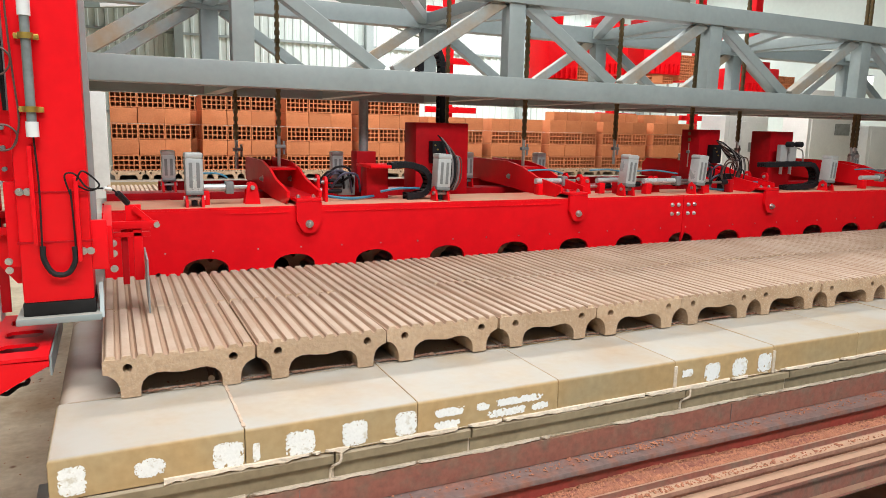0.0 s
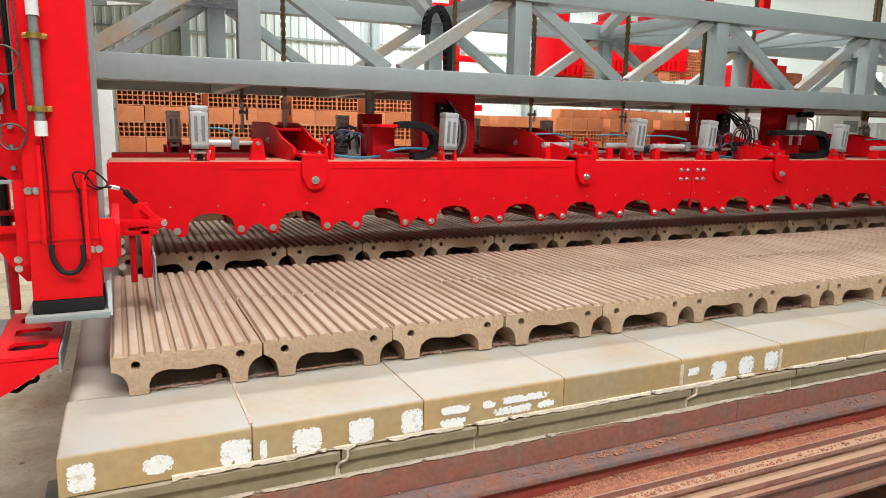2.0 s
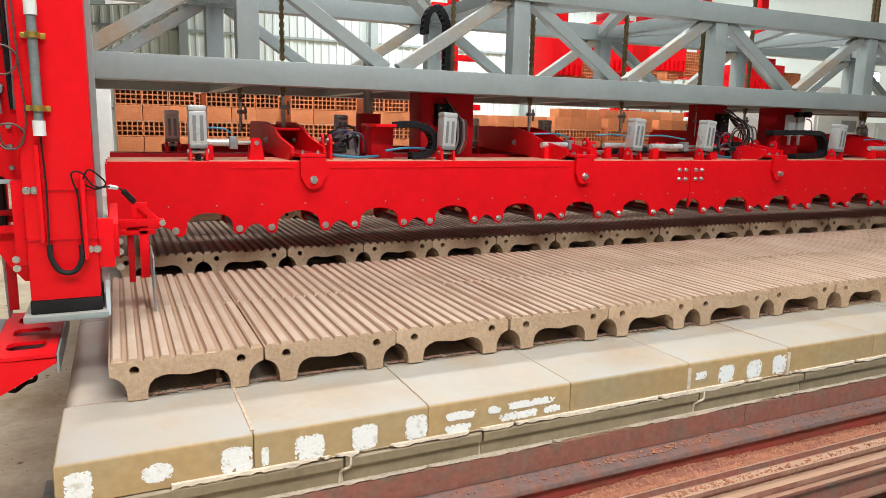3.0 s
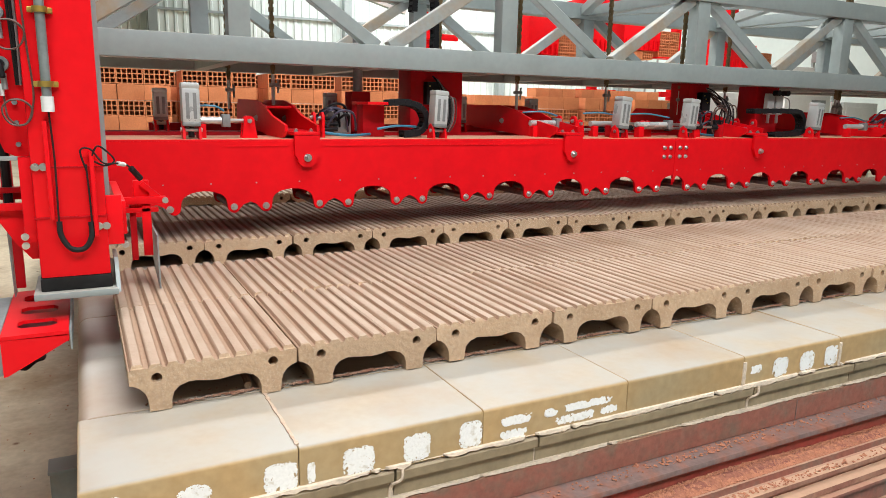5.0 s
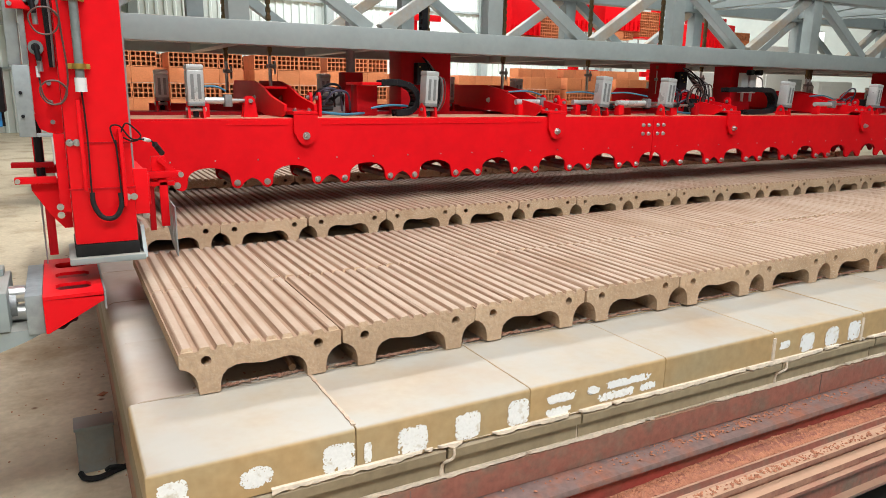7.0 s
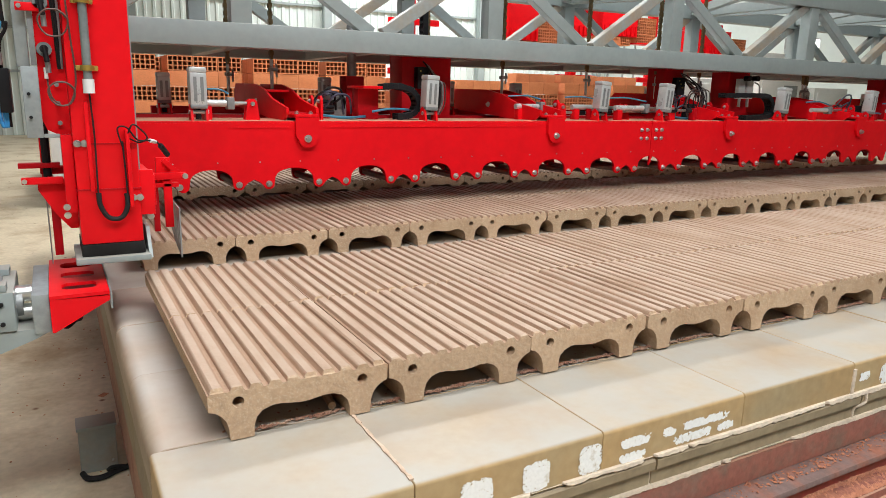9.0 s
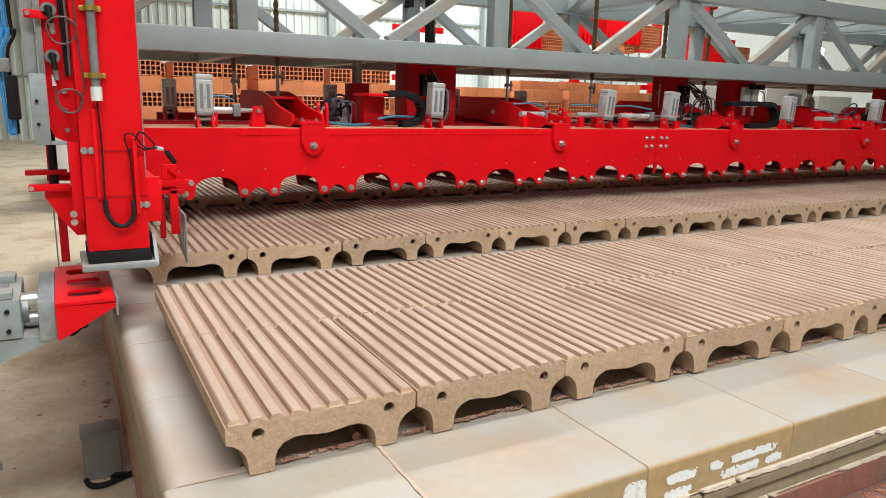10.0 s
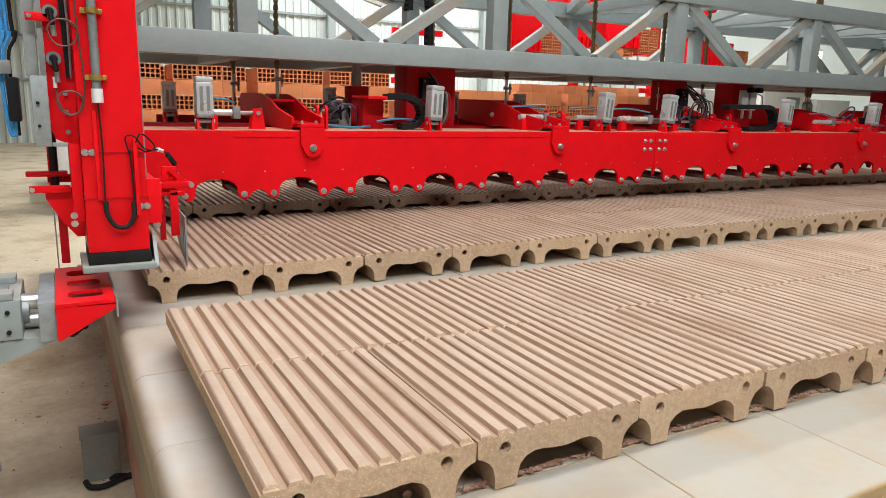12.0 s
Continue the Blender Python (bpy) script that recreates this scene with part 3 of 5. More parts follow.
for i in range(n + 1):
    x = CAR_X0 + 0.3 + (CAR_X1 - CAR_X0 - 0.4) * i / n
    h = 0.004 + 0.016 * max(0, noise.noise((x * 1.3, 4, 0)) + 0.35) + 0.014 * math.exp(-((x - 2.0) / 0.5) ** 2) + 0.003 * noise.noise((x * 14, 1, 0))
    rows.append([bm.verts.new((x, -0.4785, 0.517 + h * 1.0)), bm.verts.new((x, -0.498, 0.5165 + h)), bm.verts.new((x, -0.522, 0.516 + h * 0.7)), bm.verts.new((x, -0.545, 0.5148 + h * 0.12)), bm.verts.new((x, -0.545, 0.512)), bm.verts.new((x, -0.4785, 0.512))])
for p, q in zip(rows, rows[1:]):
    for m in range(6):
        bm.faces.new((p[m], p[(m + 1) % 6], q[(m + 1) % 6], q[m]))
tagged(part("sand", bm, SAND, car, "orange brick sand heaped along the channel"), kind="stuff")
part("underframe", box(bmesh.new(), CAR_X0 + 0.12, CAR_X1 - 0.05, -0.395, END - 0.05, 0.30, 0.70), RUST, car, "dark steel underframe")
part("side_skirt", box(bmesh.new(), CAR_X0 + 0.03, CAR_X0 + 0.06, -0.38, END - 0.05, 0.16, 0.598), RUST_PALE, car, "dusty side skirt")
for wx in (0.6, 8.9):
    for wy in (0.3, 2.2, 4.1, 6.0):
        bm = bmesh.new()
        cyl(bm, (wx - 0.06, wy, 0.2), (wx + 0.06, wy, 0.2), 0.19, 24)
        cyl(bm, (wx + 0.06, wy, 0.2), (wx + 0.08, wy, 0.2), 0.23, 24)
        part("wheel", bm, STEEL, car, "steel flanged wheel")
# rubble in the trough
bm = bmesh.new()
rnd = random.Random(11)
places = []
for i in range(17000):
    x = rnd.choice((rnd.uniform(0.3, 9.5), rnd.gauss(2.0, 0.35), rnd.uniform(0.5, 4.5)))
    x = min(max(x, 0.2), 9.6)
    s = rnd.uniform(0.0016, 0.0062) * (1.8 if rnd.random() < 0.05 else 1)
    y, z = rnd.choice(((rnd.uniform(-0.542, -0.482), 0.0),) * 26 + ( (rnd.uniform(-0.47, -0.415), 0.617), (rnd.uniform(-0.63, -0.60), 0.521)))
    if z == 0.0:
        u = (-0.482 - y) / 0.063
        h = 0.004 + 0.016 * max(0, noise.noise((x * 1.3, 4, 0)) + 0.35) + 0.014 * math.exp(-((x - 2.0) / 0.5) ** 2)
        z = 0.517 - 0.002 * u + h * (1 - u * 0.85)
    places.append((x, y, z + s * 0.3, s, rnd.random() * 6, rnd.uniform(0.7, 1.7)))
grains(bm, places)
tagged(part("rubble", bm, RUBBLE, car, "crushed orange brick rubble"), kind="stuff")

# ---- ribbed refractory supports ----
BW, BD, BH = 0.4975, 0.665, 0.147


def batt_mesh(seed):
    rnd = random.Random(seed)
    half = [(0.115, 0.0), (0.117, 0.03), (0.124, 0.052), (0.14, 0.068), (0.165, 0.077), (0.19, 0.077), (0.22, 0.072), (0.25, 0.070)]
    arch = half + [(BW - x, z) for x, z in half[-2::-1]]
    right = [(BW - 0.055, 0.0), (BW - 0.052, 0.035), (BW - 0.046, 0.056), (BW - 0.034, 0.072), (BW - 0.018, 0.083), (BW - 0.003, 0.088), (BW - 0.002, 0.132)]
    left = [(BW - x, z) for x, z in right[::-1]]
    ribs = []
    n = 10
    p = (BW - 0.004) / n
    for i in range(n):
        x = 0.002 + i * p
        deep = BH - 0.0135 + rnd.uniform(-0.001, 0.001)
        ribs += [(x + p * u, deep + (BH - deep) * v) for u, v in ((0.07, 0), (0.13, 0.14), (0.195, 0.66), (0.235, 0.89), (0.30, 1), (0.70, 1), (0.765, 0.89), (0.805, 0.66), (0.87, 0.14), (0.93, 0))]
    ribs = ribs[::-1]
    outline = arch + right + ribs + left
    outline = [(x + rnd.uniform(-0.0008, 0.0008), z + (rnd.uniform(-0.0008, 0.0008) if z > 0.001 else 0)) for x, z in outline]
    bm = bmesh.new()
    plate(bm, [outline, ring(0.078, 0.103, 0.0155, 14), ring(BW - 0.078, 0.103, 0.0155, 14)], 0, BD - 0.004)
    for cut, end in ((0.007, 0.0), (BD - 0.011, BD - 0.004)):
        bmesh.ops.bisect_plane(bm, geom=bm.verts[:] + bm.edges[:] + bm.faces[:], plane_co=(0, cut, 0), plane_no=(0, 1, 0))
        chips = {k: rnd.choice((0.3, 0.5, 0.7, 1.0, 2.0)) for k in range(-1, n + 1)}
        for v in bm.verts:  # worn ends of the ribs
            if abs(v.co.y - end) < 1e-5 and v.co.z > BH - 0.008:
                v.co.z -= 0.0042 * chips[int(v.co.x / p)] * (v.co.z - BH + 0.012) / 0.012
                v.co.y += (0.002 if end == 0 else -0.002) * chips[int(v.co.x / p)]
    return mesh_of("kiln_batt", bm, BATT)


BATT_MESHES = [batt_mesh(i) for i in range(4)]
ROW_PITCH = 1.905
BATT_ROWS = [j * ROW_PITCH - 0.028 for j in range(4)]
BATT_X, BATT_PITCH = -0.005, 0.4995
for j, row_y in enumerate(BATT_ROWS):
    for deep in range(2):
        for i in range(19):
            rnd = random.Random(i * 31 + deep * 7 + j * 101)
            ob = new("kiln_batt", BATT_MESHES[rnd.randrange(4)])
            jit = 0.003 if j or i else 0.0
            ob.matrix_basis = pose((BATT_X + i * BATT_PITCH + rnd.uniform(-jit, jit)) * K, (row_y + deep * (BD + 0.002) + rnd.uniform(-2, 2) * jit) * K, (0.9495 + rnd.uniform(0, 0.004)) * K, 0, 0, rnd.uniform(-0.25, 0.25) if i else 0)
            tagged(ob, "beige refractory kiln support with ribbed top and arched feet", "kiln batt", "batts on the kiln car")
            MOVING.append(ob)
# crumbs of fired clay under the supports
bm = bmesh.new()
rnd = random.Random(21)
spots = [(rnd.uniform(0.02, 6.5), rnd.uniform(-0.005, 0.09) + rnd.choice((0, 0, 0, ROW_PITCH)), 0.9525, rnd.uniform(0.002, 0.006), rnd.random() * 6, rnd.uniform(1, 2.5)) for i in range(260)]
for i in range(16):
    for span in ((0.122, 0.38), (0.455, 0.555)):
        for q in range(90 if span[0] < 0.3 else 34):
            u = rnd.uniform(*span)
            spots.append((BATT_X + i * BATT_PITCH + u, 0.006 + 0.012 * noise.noise((u * 9 + i, 0, 0)) + rnd.uniform(-0.005, 0.008), 0.9545, rnd.uniform(0.003, 0.007), rnd.random() * 6, rnd.uniform(1, 2.6)))
grains(bm, spots)
crumbs = single("clay_crumbs", bm, CRUMB, "red-brown crumbs of fired clay on the deck", "rubble", kind="stuff")
MOVING.append(crumbs)
bm = bmesh.new()
hose(bm, [(0.345, 0.03, 0.962), (0.352, 0.1, 0.963), (0.349, 0.2, 0.962)], 0.0115, 8, 3)
MOVING.append(single("clay_roll", bm, BATT, "small broken ceramic rod lying under a kiln support", "fragment"))

# ---- gantry truss ----
truss = thing("gantry_truss", "pale grey painted steel lattice gantry over the kiln car", "gantry")
TX0, TX1 = -0.22, 13.2
TF, TB = 1.965, 3.46           # middle of the front and back frames
TZ0, TZ1, TU0, TU1 = 2.085, 2.232, 2.735, 2.88
for ty, w in ((TF, 0.14), (TB, 0.14)):
    for z0, z1 in ((TZ0, TZ1), (TU0, TU1)):
        part("chord", box(bmesh.new(), TX0, TX1, ty - w / 2, ty + w / 2, z0, z1, 0.008), GREY, truss)
    for i in range(8):
        node = -0.138 + 1.8765 * i
        top = node + 0.935
        if top < TX1:
            part("upright", box(bmesh.new(), top - 0.055, top + 0.075, ty - 0.055, ty + 0.055, TZ1 - 0.002, TU0 + 0.002, 0.006), GREY, truss)
            part("diagonal", oriented(bmesh.new(), (node + 0.045, ty, TZ1 - 0.01), (top - 0.09, ty, TU0 + 0.01), 0.075, 0.085, bevel=0.005), GREY_DUST, truss)
            part("diagonal", oriented(bmesh.new(), (node + 1.8765 - 0.045, ty, TZ1 - 0.01), (top + 0.11, ty, TU0 + 0.01), 0.075, 0.085, bevel=0.005), GREY, truss)
for i in range(8):
    node = -0.138 + 1.8765 * i
    for x, z in ((node, TZ0 + 0.05), (node + 0.935, TZ0 + 0.05), (node + 0.935, TU0 + 0.07)):
        if TX0 < x < TX1:
            part("cross_tube", box(bmesh.new(), x - 0.05, x + 0.05, TF + 0.068, TB - 0.068, z - 0.045, z + 0.05, 0.005), GREY, truss)
    if node + 1.8765 < TX1:
        part("wind_brace", oriented(bmesh.new(), (node + 0.06, TF + 0.05, TU0 + 0.075), (node + 0.88, TB - 0.05, TU0 + 0.075), 0.08, 0.08), GREY, truss)
        part("wind_brace", oriented(bmesh.new(), (node + 1.8165, TF + 0.05, TU0 + 0.075), (node + 0.99, TB - 0.05, TU0 + 0.075), 0.08, 0.08), GREY, truss)
        part("bottom_sheet", box(bmesh.new(), node + 0.052, node + 1.824, TF + 0.072, TB - 0.072, TZ0 + 0.115, TZ0 + 0.122), TRAY, truss, "bare metal tray sheet")
for x in (13.0,):
    part("end_leg", box(bmesh.new(), x, x + 0.25, TF - 0.1, TB + 0.1, 0.0, TZ0 - 0.002, 0.01), GREY, truss)

# ---- gripper that rises ----
grip = thing("gripper_beam", "bright red gripper beam with scalloped edge, cylinders and chains", "gripper")
GY = 1.56
ROLLS = [0.17] + [0.671 + 0.4995 * (i // 2) + (0.18 if i % 2 else 0) for i in range(24)]
BEAM_X0, BEAM_X1, SEAM = 0.0, 12.4, 4.008
BTOP, BROLL = 1.635, 1.268


def scalloped(x0, x1, depth0, depth1):
    """A side plate with round lobes at the rollers and arches between the pairs."""
    low, zr = BROLL - 0.035, BROLL
    out = [(x0, BTOP), (x0, zr + 0.02 if x0 > 1 else 1.25)]
    pair = 0.671
    xs = []
    i = -1
    while True:
        a = pair + 0.4995 * i
        if a > x1:
            break
        xs.append(a)
        i += 1
    for a in xs:
        b = a + 0.18
        nxt = a + 0.4995
        # lobe at a
        if x0 < a - 0.03 and a + 0.03 < x1:
            out += ring(a, zr, 0.034, 8, math.pi * 1.02, math.pi * 1.9)
            if b + 0.03 < x1:
                out += [(a + 0.055, zr + 0.012), (a + 0.09, zr + 0.028), (b - 0.055, zr + 0.012)]
        if x0 < b - 0.03 and b + 0.03 < x1:
            out += ring(b, zr, 0.034, 8, math.pi * 1.1, math.pi * 1.98)
        # arch between b and the next pair
        c = (b + nxt) / 2
        arch = [(c + 0.124 * math.cos(t), zr + 0.012 + 0.082 * math.sin(t) ** 0.75) for t in [math.pi * (1 - k / 12) for k in range(13)]]
        out += [p for p in arch if x0 + 0.004 < p[0] < x1 - 0.004]
    out += [(x1, zr + 0.094), (x1, BTOP)] if x1 < 5 else [(x1, zr), (x1, BTOP)]
    return plate(bmesh.new(), [out], depth0, depth1)


for x0, x1 in ((BEAM_X0, SEAM - 0.003), (SEAM + 0.003, BEAM_X1)):
    part("front_plate", scalloped(x0, x1, GY, GY + 0.02), RED, grip, "glossy red scalloped side plate")
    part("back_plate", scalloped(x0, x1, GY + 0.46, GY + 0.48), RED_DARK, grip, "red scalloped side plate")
    part("top_plate", box(bmesh.new(), x0 + 0.01, x1, GY + 0.006, GY + 0.474, BTOP - 0.006, BTOP + 0.012, 0.005), RED_DUSTY, grip, "red top plate under beige dust")
part("end_plate", box(bmesh.new(), BEAM_X0, BEAM_X0 + 0.02, GY + 0.02, GY + 0.46, 1.27, BTOP - 0.007), RED, grip)
for x in [ROLLS[0] + 0.16] + ROLLS[1:]:
    if x < BEAM_X1:
        b2 = hexbolt(bmesh.new(), (x, GY, BROLL), 0.0148, 0.018)
        part("roller_bolt", b2, STEEL, grip, "zinc-plated bolt")
        part("roller", cyl(bmesh.new(), (x, GY + 0.021, BROLL), (x, GY + 0.459, BROLL), 0.022, 12), WORN, grip, "worn steel cross bar")
for x in [0.3 + 0.2497 * i for i in range(40)]:
    if x < BEAM_X1:
        part("rivet", cyl(bmesh.new(), (x, GY + 0.001, 1.402), (x, GY - 0.003, 1.402), 0.0045, 8), STEEL, grip, "small bright stud")
for dx in (-0.112, -0.05, 0.048, 0.11):
    for z in (1.576, 1.508):
        part("splice_bolt", hexbolt(bmesh.new(), (SEAM + dx, GY, z), 0.0118, 0.015), STEEL, grip)
part("seam_edge", box(bmesh.new(), 0.62, 0.985, GY - 0.004, GY + 0.001, 1.606, 1.612), RED, grip)
part("seam_edge", box(bmesh.new(), 1.2, 2.88, GY - 0.004, GY + 0.001, 1.606, 1.612), RED, grip)


def pivot_tab(x):
    out = [(x - 0.075, 1.668), (x - 0.075, 1.56)] + ring(x + 0.0, 1.545, 0.06, 10, math.pi * 1.05, math.pi * 1.95) + [(x + 0.075, 1.56), (x + 0.075, 1.668)]
    tab = part("pivot_tab", plate(bmesh.new(), [out], GY - 0.03, GY - 0.006), RED, grip)
    part("tab_cap", box(bmesh.new(), x - 0.075, x + 0.075, GY - 0.03, GY + 0.22, 1.669, 1.688, 0.004), RED, grip)
    part("tab_bolt", hexbolt(bmesh.new(), (x, GY - 0.03, 1.541), 0.0175, 0.024), STEEL, grip, "large zinc bolt")
    for dx in (-0.045, 0.045):
        part("cap_bolt", hexbolt(bmesh.new(), (x + dx, GY + 0.05, 1.688), 0.012, 0.014, (0, 0, 1)), STEEL, grip)


TABS = [1.094 + 1.917 * i for i in range(6)]
for x in TABS:
    pivot_tab(x)


def air_cylinder(x, y, z0, z1, w=0.095, label="grey aluminium pneumatic cylinder", lean=0.0):
    """A standing pneumatic cylinder: ribbed body, end caps, red clevis; it leans over by lean."""
    def tip(bm):
        bmesh.ops.rotate(bm, verts=bm.verts[:], cent=(x, y, z0 + 0.05), matrix=Matrix.Rotation(lean, 3, "Y"))
        return bm

    bm = bmesh.new()
    box(bm, x - w / 2, x + w / 2, y - w / 2, y + w / 2, z0 + 0.085, z1 - 0.03, 0.012)
    body = part("cylinder_body", tip(bm), ALU, grip, label)
    for dx in (-w * 0.2, w * 0.2):
        part("groove", tip(box(bmesh.new(), x + dx - 0.009, x + dx + 0.009, y - w / 2 - 0.002, y - w / 2 + 0.004, z0 + 0.11, z1 - 0.055)), ALU_DARK, body)
    part("end_cap", tip(box(bmesh.new(), x - w * 0.52, x + w * 0.52, y - w * 0.52, y + w * 0.52, z1 - 0.034, z1, 0.014)), ALU, body)
    part("end_cap", tip(box(bmesh.new(), x - w * 0.51, x + w * 0.51, y - w * 0.51, y + w * 0.51, z0 + 0.068, z0 + 0.096, 0.012)), ALU_DARK, body)
    part("rod_eye", tip(cyl(bmesh.new(), (x, y, z0 + 0.008), (x, y, z0 + 0.07), 0.017, 10)), BLACK, body)
    for s in (-1, 1):
        xo = x + s * w * 0.44
        out = [(y - 0.05, z0), (y + 0.05, z0), (y + 0.03, z0 + 0.075), (y, z0 + 0.095), (y - 0.03, z0 + 0.075)]
        part("clevis", plate(bmesh.new(), [out], xo - 0.007, xo + 0.007, "x"), RED, body, "red clevis plate")
    part("clevis_pin", cyl(bmesh.new(), (x - w * 0.6, y - 0.01, z0 + 0.05), (x + w * 0.6, y - 0.01, z0 + 0.05), 0.012, 10), STEEL, body)


DECK_T = BTOP + 0.0115
for x in (0.47, 1.985, 3.505, 4.195, 5.71, 7.1, 8.3, 9.5):
    air_cylinder(x, GY + 0.075, DECK_T, 1.95, lean=0.0 if x < 1 else 0.05 if x < 3 else 0.09)
for x in (0.40, 1.55, 2.62, 3.3, 4.9, 6.1, 7.3, 8.5):
    air_cylinder(x, GY + 0.95, 1.655, 1.93, 0.085)
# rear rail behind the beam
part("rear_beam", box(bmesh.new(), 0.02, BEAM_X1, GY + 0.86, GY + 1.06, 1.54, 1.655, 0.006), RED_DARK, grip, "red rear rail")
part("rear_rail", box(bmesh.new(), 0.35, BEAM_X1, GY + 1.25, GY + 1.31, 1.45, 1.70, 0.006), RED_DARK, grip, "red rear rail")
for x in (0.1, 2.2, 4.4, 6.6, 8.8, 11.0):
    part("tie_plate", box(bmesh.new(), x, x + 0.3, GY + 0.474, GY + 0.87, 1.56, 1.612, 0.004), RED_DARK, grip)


def lever_arm(x):
    """The red channel arm that runs back from the tab: two cheeks that rise in a slope, a bridge for the chain, a fork beside."""
    cheek = [(GY + 0.03, DECK_T + 0.045), (GY + 0.03, 1.725), (GY + 0.36, 1.775), (GY + 0.56, 1.835), (GY + 0.78, 1.868), (GY + 1.36, 1.872), (GY + 1.42, 1.82), (GY + 1.42, 1.70), (GY + 0.60, 1.66), (GY + 0.48, DECK_T + 0.002), (GY + 0.10, DECK_T + 0.002)]
    for xc in (x - 0.115, x + 0.075):
        part("arm_cheek", plate(bmesh.new(), [cheek], xc, xc + 0.016, "x"), RED, grip)
        part("cheek_bolt", hexbolt(bmesh.new(), (xc, GY + 0.75, 1.75), 0.016, 0.016, (-1, 0, 0)), STEEL, grip)
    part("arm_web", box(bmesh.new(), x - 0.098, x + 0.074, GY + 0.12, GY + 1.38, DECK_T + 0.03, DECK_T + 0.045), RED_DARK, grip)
    part("arm_bridge", box(bmesh.new(), x - 0.0985, x + 0.0745, GY + 0.60, GY + 0.80, 1.815, 1.832, 0.004), RED, grip)
    part("arm_end", box(bmesh.new(), x - 0.098, x + 0.074, GY + 1.36, GY + 1.38, 1.70, 1.85), RED_DARK, grip)
    for y0 in (GY + 0.16, GY + 0.34):
        fork = [(y0, DECK_T), (y0 + 0.07, DECK_T), (y0 + 0.07, 1.775), (y0 + 0.05, 1.80), (y0 + 0.02, 1.80), (y0, 1.775)]
        part("fork", plate(bmesh.new(), [fork], x + 0.15, x + 0.166, "x"), RED, grip)
        part("fork_bolt", hexbolt(bmesh.new(), (x + 0.15, y0 + 0.035, 1.765), 0.011, 0.012, (-1, 0, 0)), STEEL, grip)


for x in TABS:
    lever_arm(x)


def push_rod(x0, x1, y, z):
    """A level pneumatic cylinder with its rod, blue hose and lug."""
    part("rod_cylinder", cyl(bmesh.new(), (x0, y, z), (x0 + (x1 - x0) * 0.5, y, z), 0.021, 16), ALU, grip, "grey cylinder barrel")
    part("rod_head", box(bmesh.new(), x0 + (x1 - x0) * 0.5, x0 + (x1 - x0) * 0.5 + 0.045, y - 0.036, y + 0.036, z - 0.036, z + 0.036, 0.008), ALU_DARK, grip)
    part("rod", cyl(bmesh.new(), (x0 + (x1 - x0) * 0.5, y, z), (x1, y, z), 0.012, 10), STEEL, grip, "bright piston rod")
    for dy in (-0.028, 0.028):
        part("lug", plate(bmesh.new(), [[(x1 - 0.045, DECK_T), (x1 + 0.045, DECK_T), (x1 + 0.03, z)] + ring(x1, z, 0.03, 8, 0.1, math.pi - 0.1) + [(x1 - 0.03, z)]], y + dy - 0.007, y + dy + 0.007), RED, grip)
    part("lug_pin", cyl(bmesh.new(), (x1, y - 0.05, z), (x1, y + 0.05, z), 0.013, 10), STEEL, grip)
    part("lug", box(bmesh.new(), x0 + 0.01, x0 + 0.06, y - 0.03, y + 0.03, DECK_T, z - 0.018, 0.005), RED, grip)
    part("air_hose", hose(bmesh.new(), [(x0 - 0.05, y + 0.03, z + 0.075), (x0 + 0.1, y - 0.01, z + 0.082), (x0 + (x1 - x0) * 0.55, y, z + 0.055)], 0.006), BLUE, grip, "blue air hose")


for x0, x1 in ((0.50, 0.80), (2.85, 3.28), (3.40, 3.95), (3.75, 4.36), (6.3, 6.8), (7.6, 8.1)):
    push_rod(x0, x1, GY + 0.17 + (0.12 if x0 in (3.40, 2.85) else 0), 1.745)


def energy_chain(points, width, name, label):
    """A cable carrier: links of even length in a row along the points, with side plates and open bars between."""
    pts = [Vector(p) for p in points]
    fine = []
    for i in range(len(pts) - 1):
        a, b, c, d = pts[max(i - 1, 0)], pts[i], pts[i + 1], pts[min(i + 2, len(pts) - 1)]
        for k in range(24):
            t = k / 24
            fine.append(0.5 * ((2 * b) + (c - a) * t + (2 * a - 5 * b + 4 * c - d) * t * t + (3 * b - a - 3 * c + d) * t ** 3))
    fine.append(pts[-1])
    line = [fine[0]]
    for p in fine[1:]:
        if (p - line[-1]).length >= 0.036:
            line.append(p)
    bm = bmesh.new()
    off = Vector((0, width / 2 - 0.006, 0))
    for i, (a, b) in enumerate(zip(line, line[1:])):
        m = (b - a) * 0.04
        for side in (-1, 1):
            oriented(bm, a - m + off * side, b + m + off * side, 0.044 if i % 2 else 0.040, 0.012, up=(0, 1, 0), bevel=0.003)
        c, n = (a + b) / 2, (b - a).normalized().cross(Vector((0, 1, 0)))
        for lift in (-0.017, 0.017):
            oriented(bm, c + n * lift - off, c + n * lift + off, 0.018, 0.005, up=n)
    for k in range(3):
        y = (k - 1) * width * 0.25
        hose(bm, [p + Vector((0, y, 0)) for p in line], 0.009, 6, 1)
    return part(name, bm, BLACK, grip, label)


def carrier(x, more=0.0):
    p = [(x - more, GY + 0.20, 1.865), (x + 0.12, GY + 0.20, 1.872), (x + 0.23, GY + 0.20, 1.84), (x + 0.275, GY + 0.20, 1.76), (x + 0.23, GY + 0.20, 1.685), (x + 0.10 - more * 0.6, GY + 0.20, 1.668)]
    energy_chain(p, 0.09, "cable_carrier", "black plastic cable carrier bent in a loop")


carrier(1.68)
carrier(5.44, 0.4)
carrier(9.05)
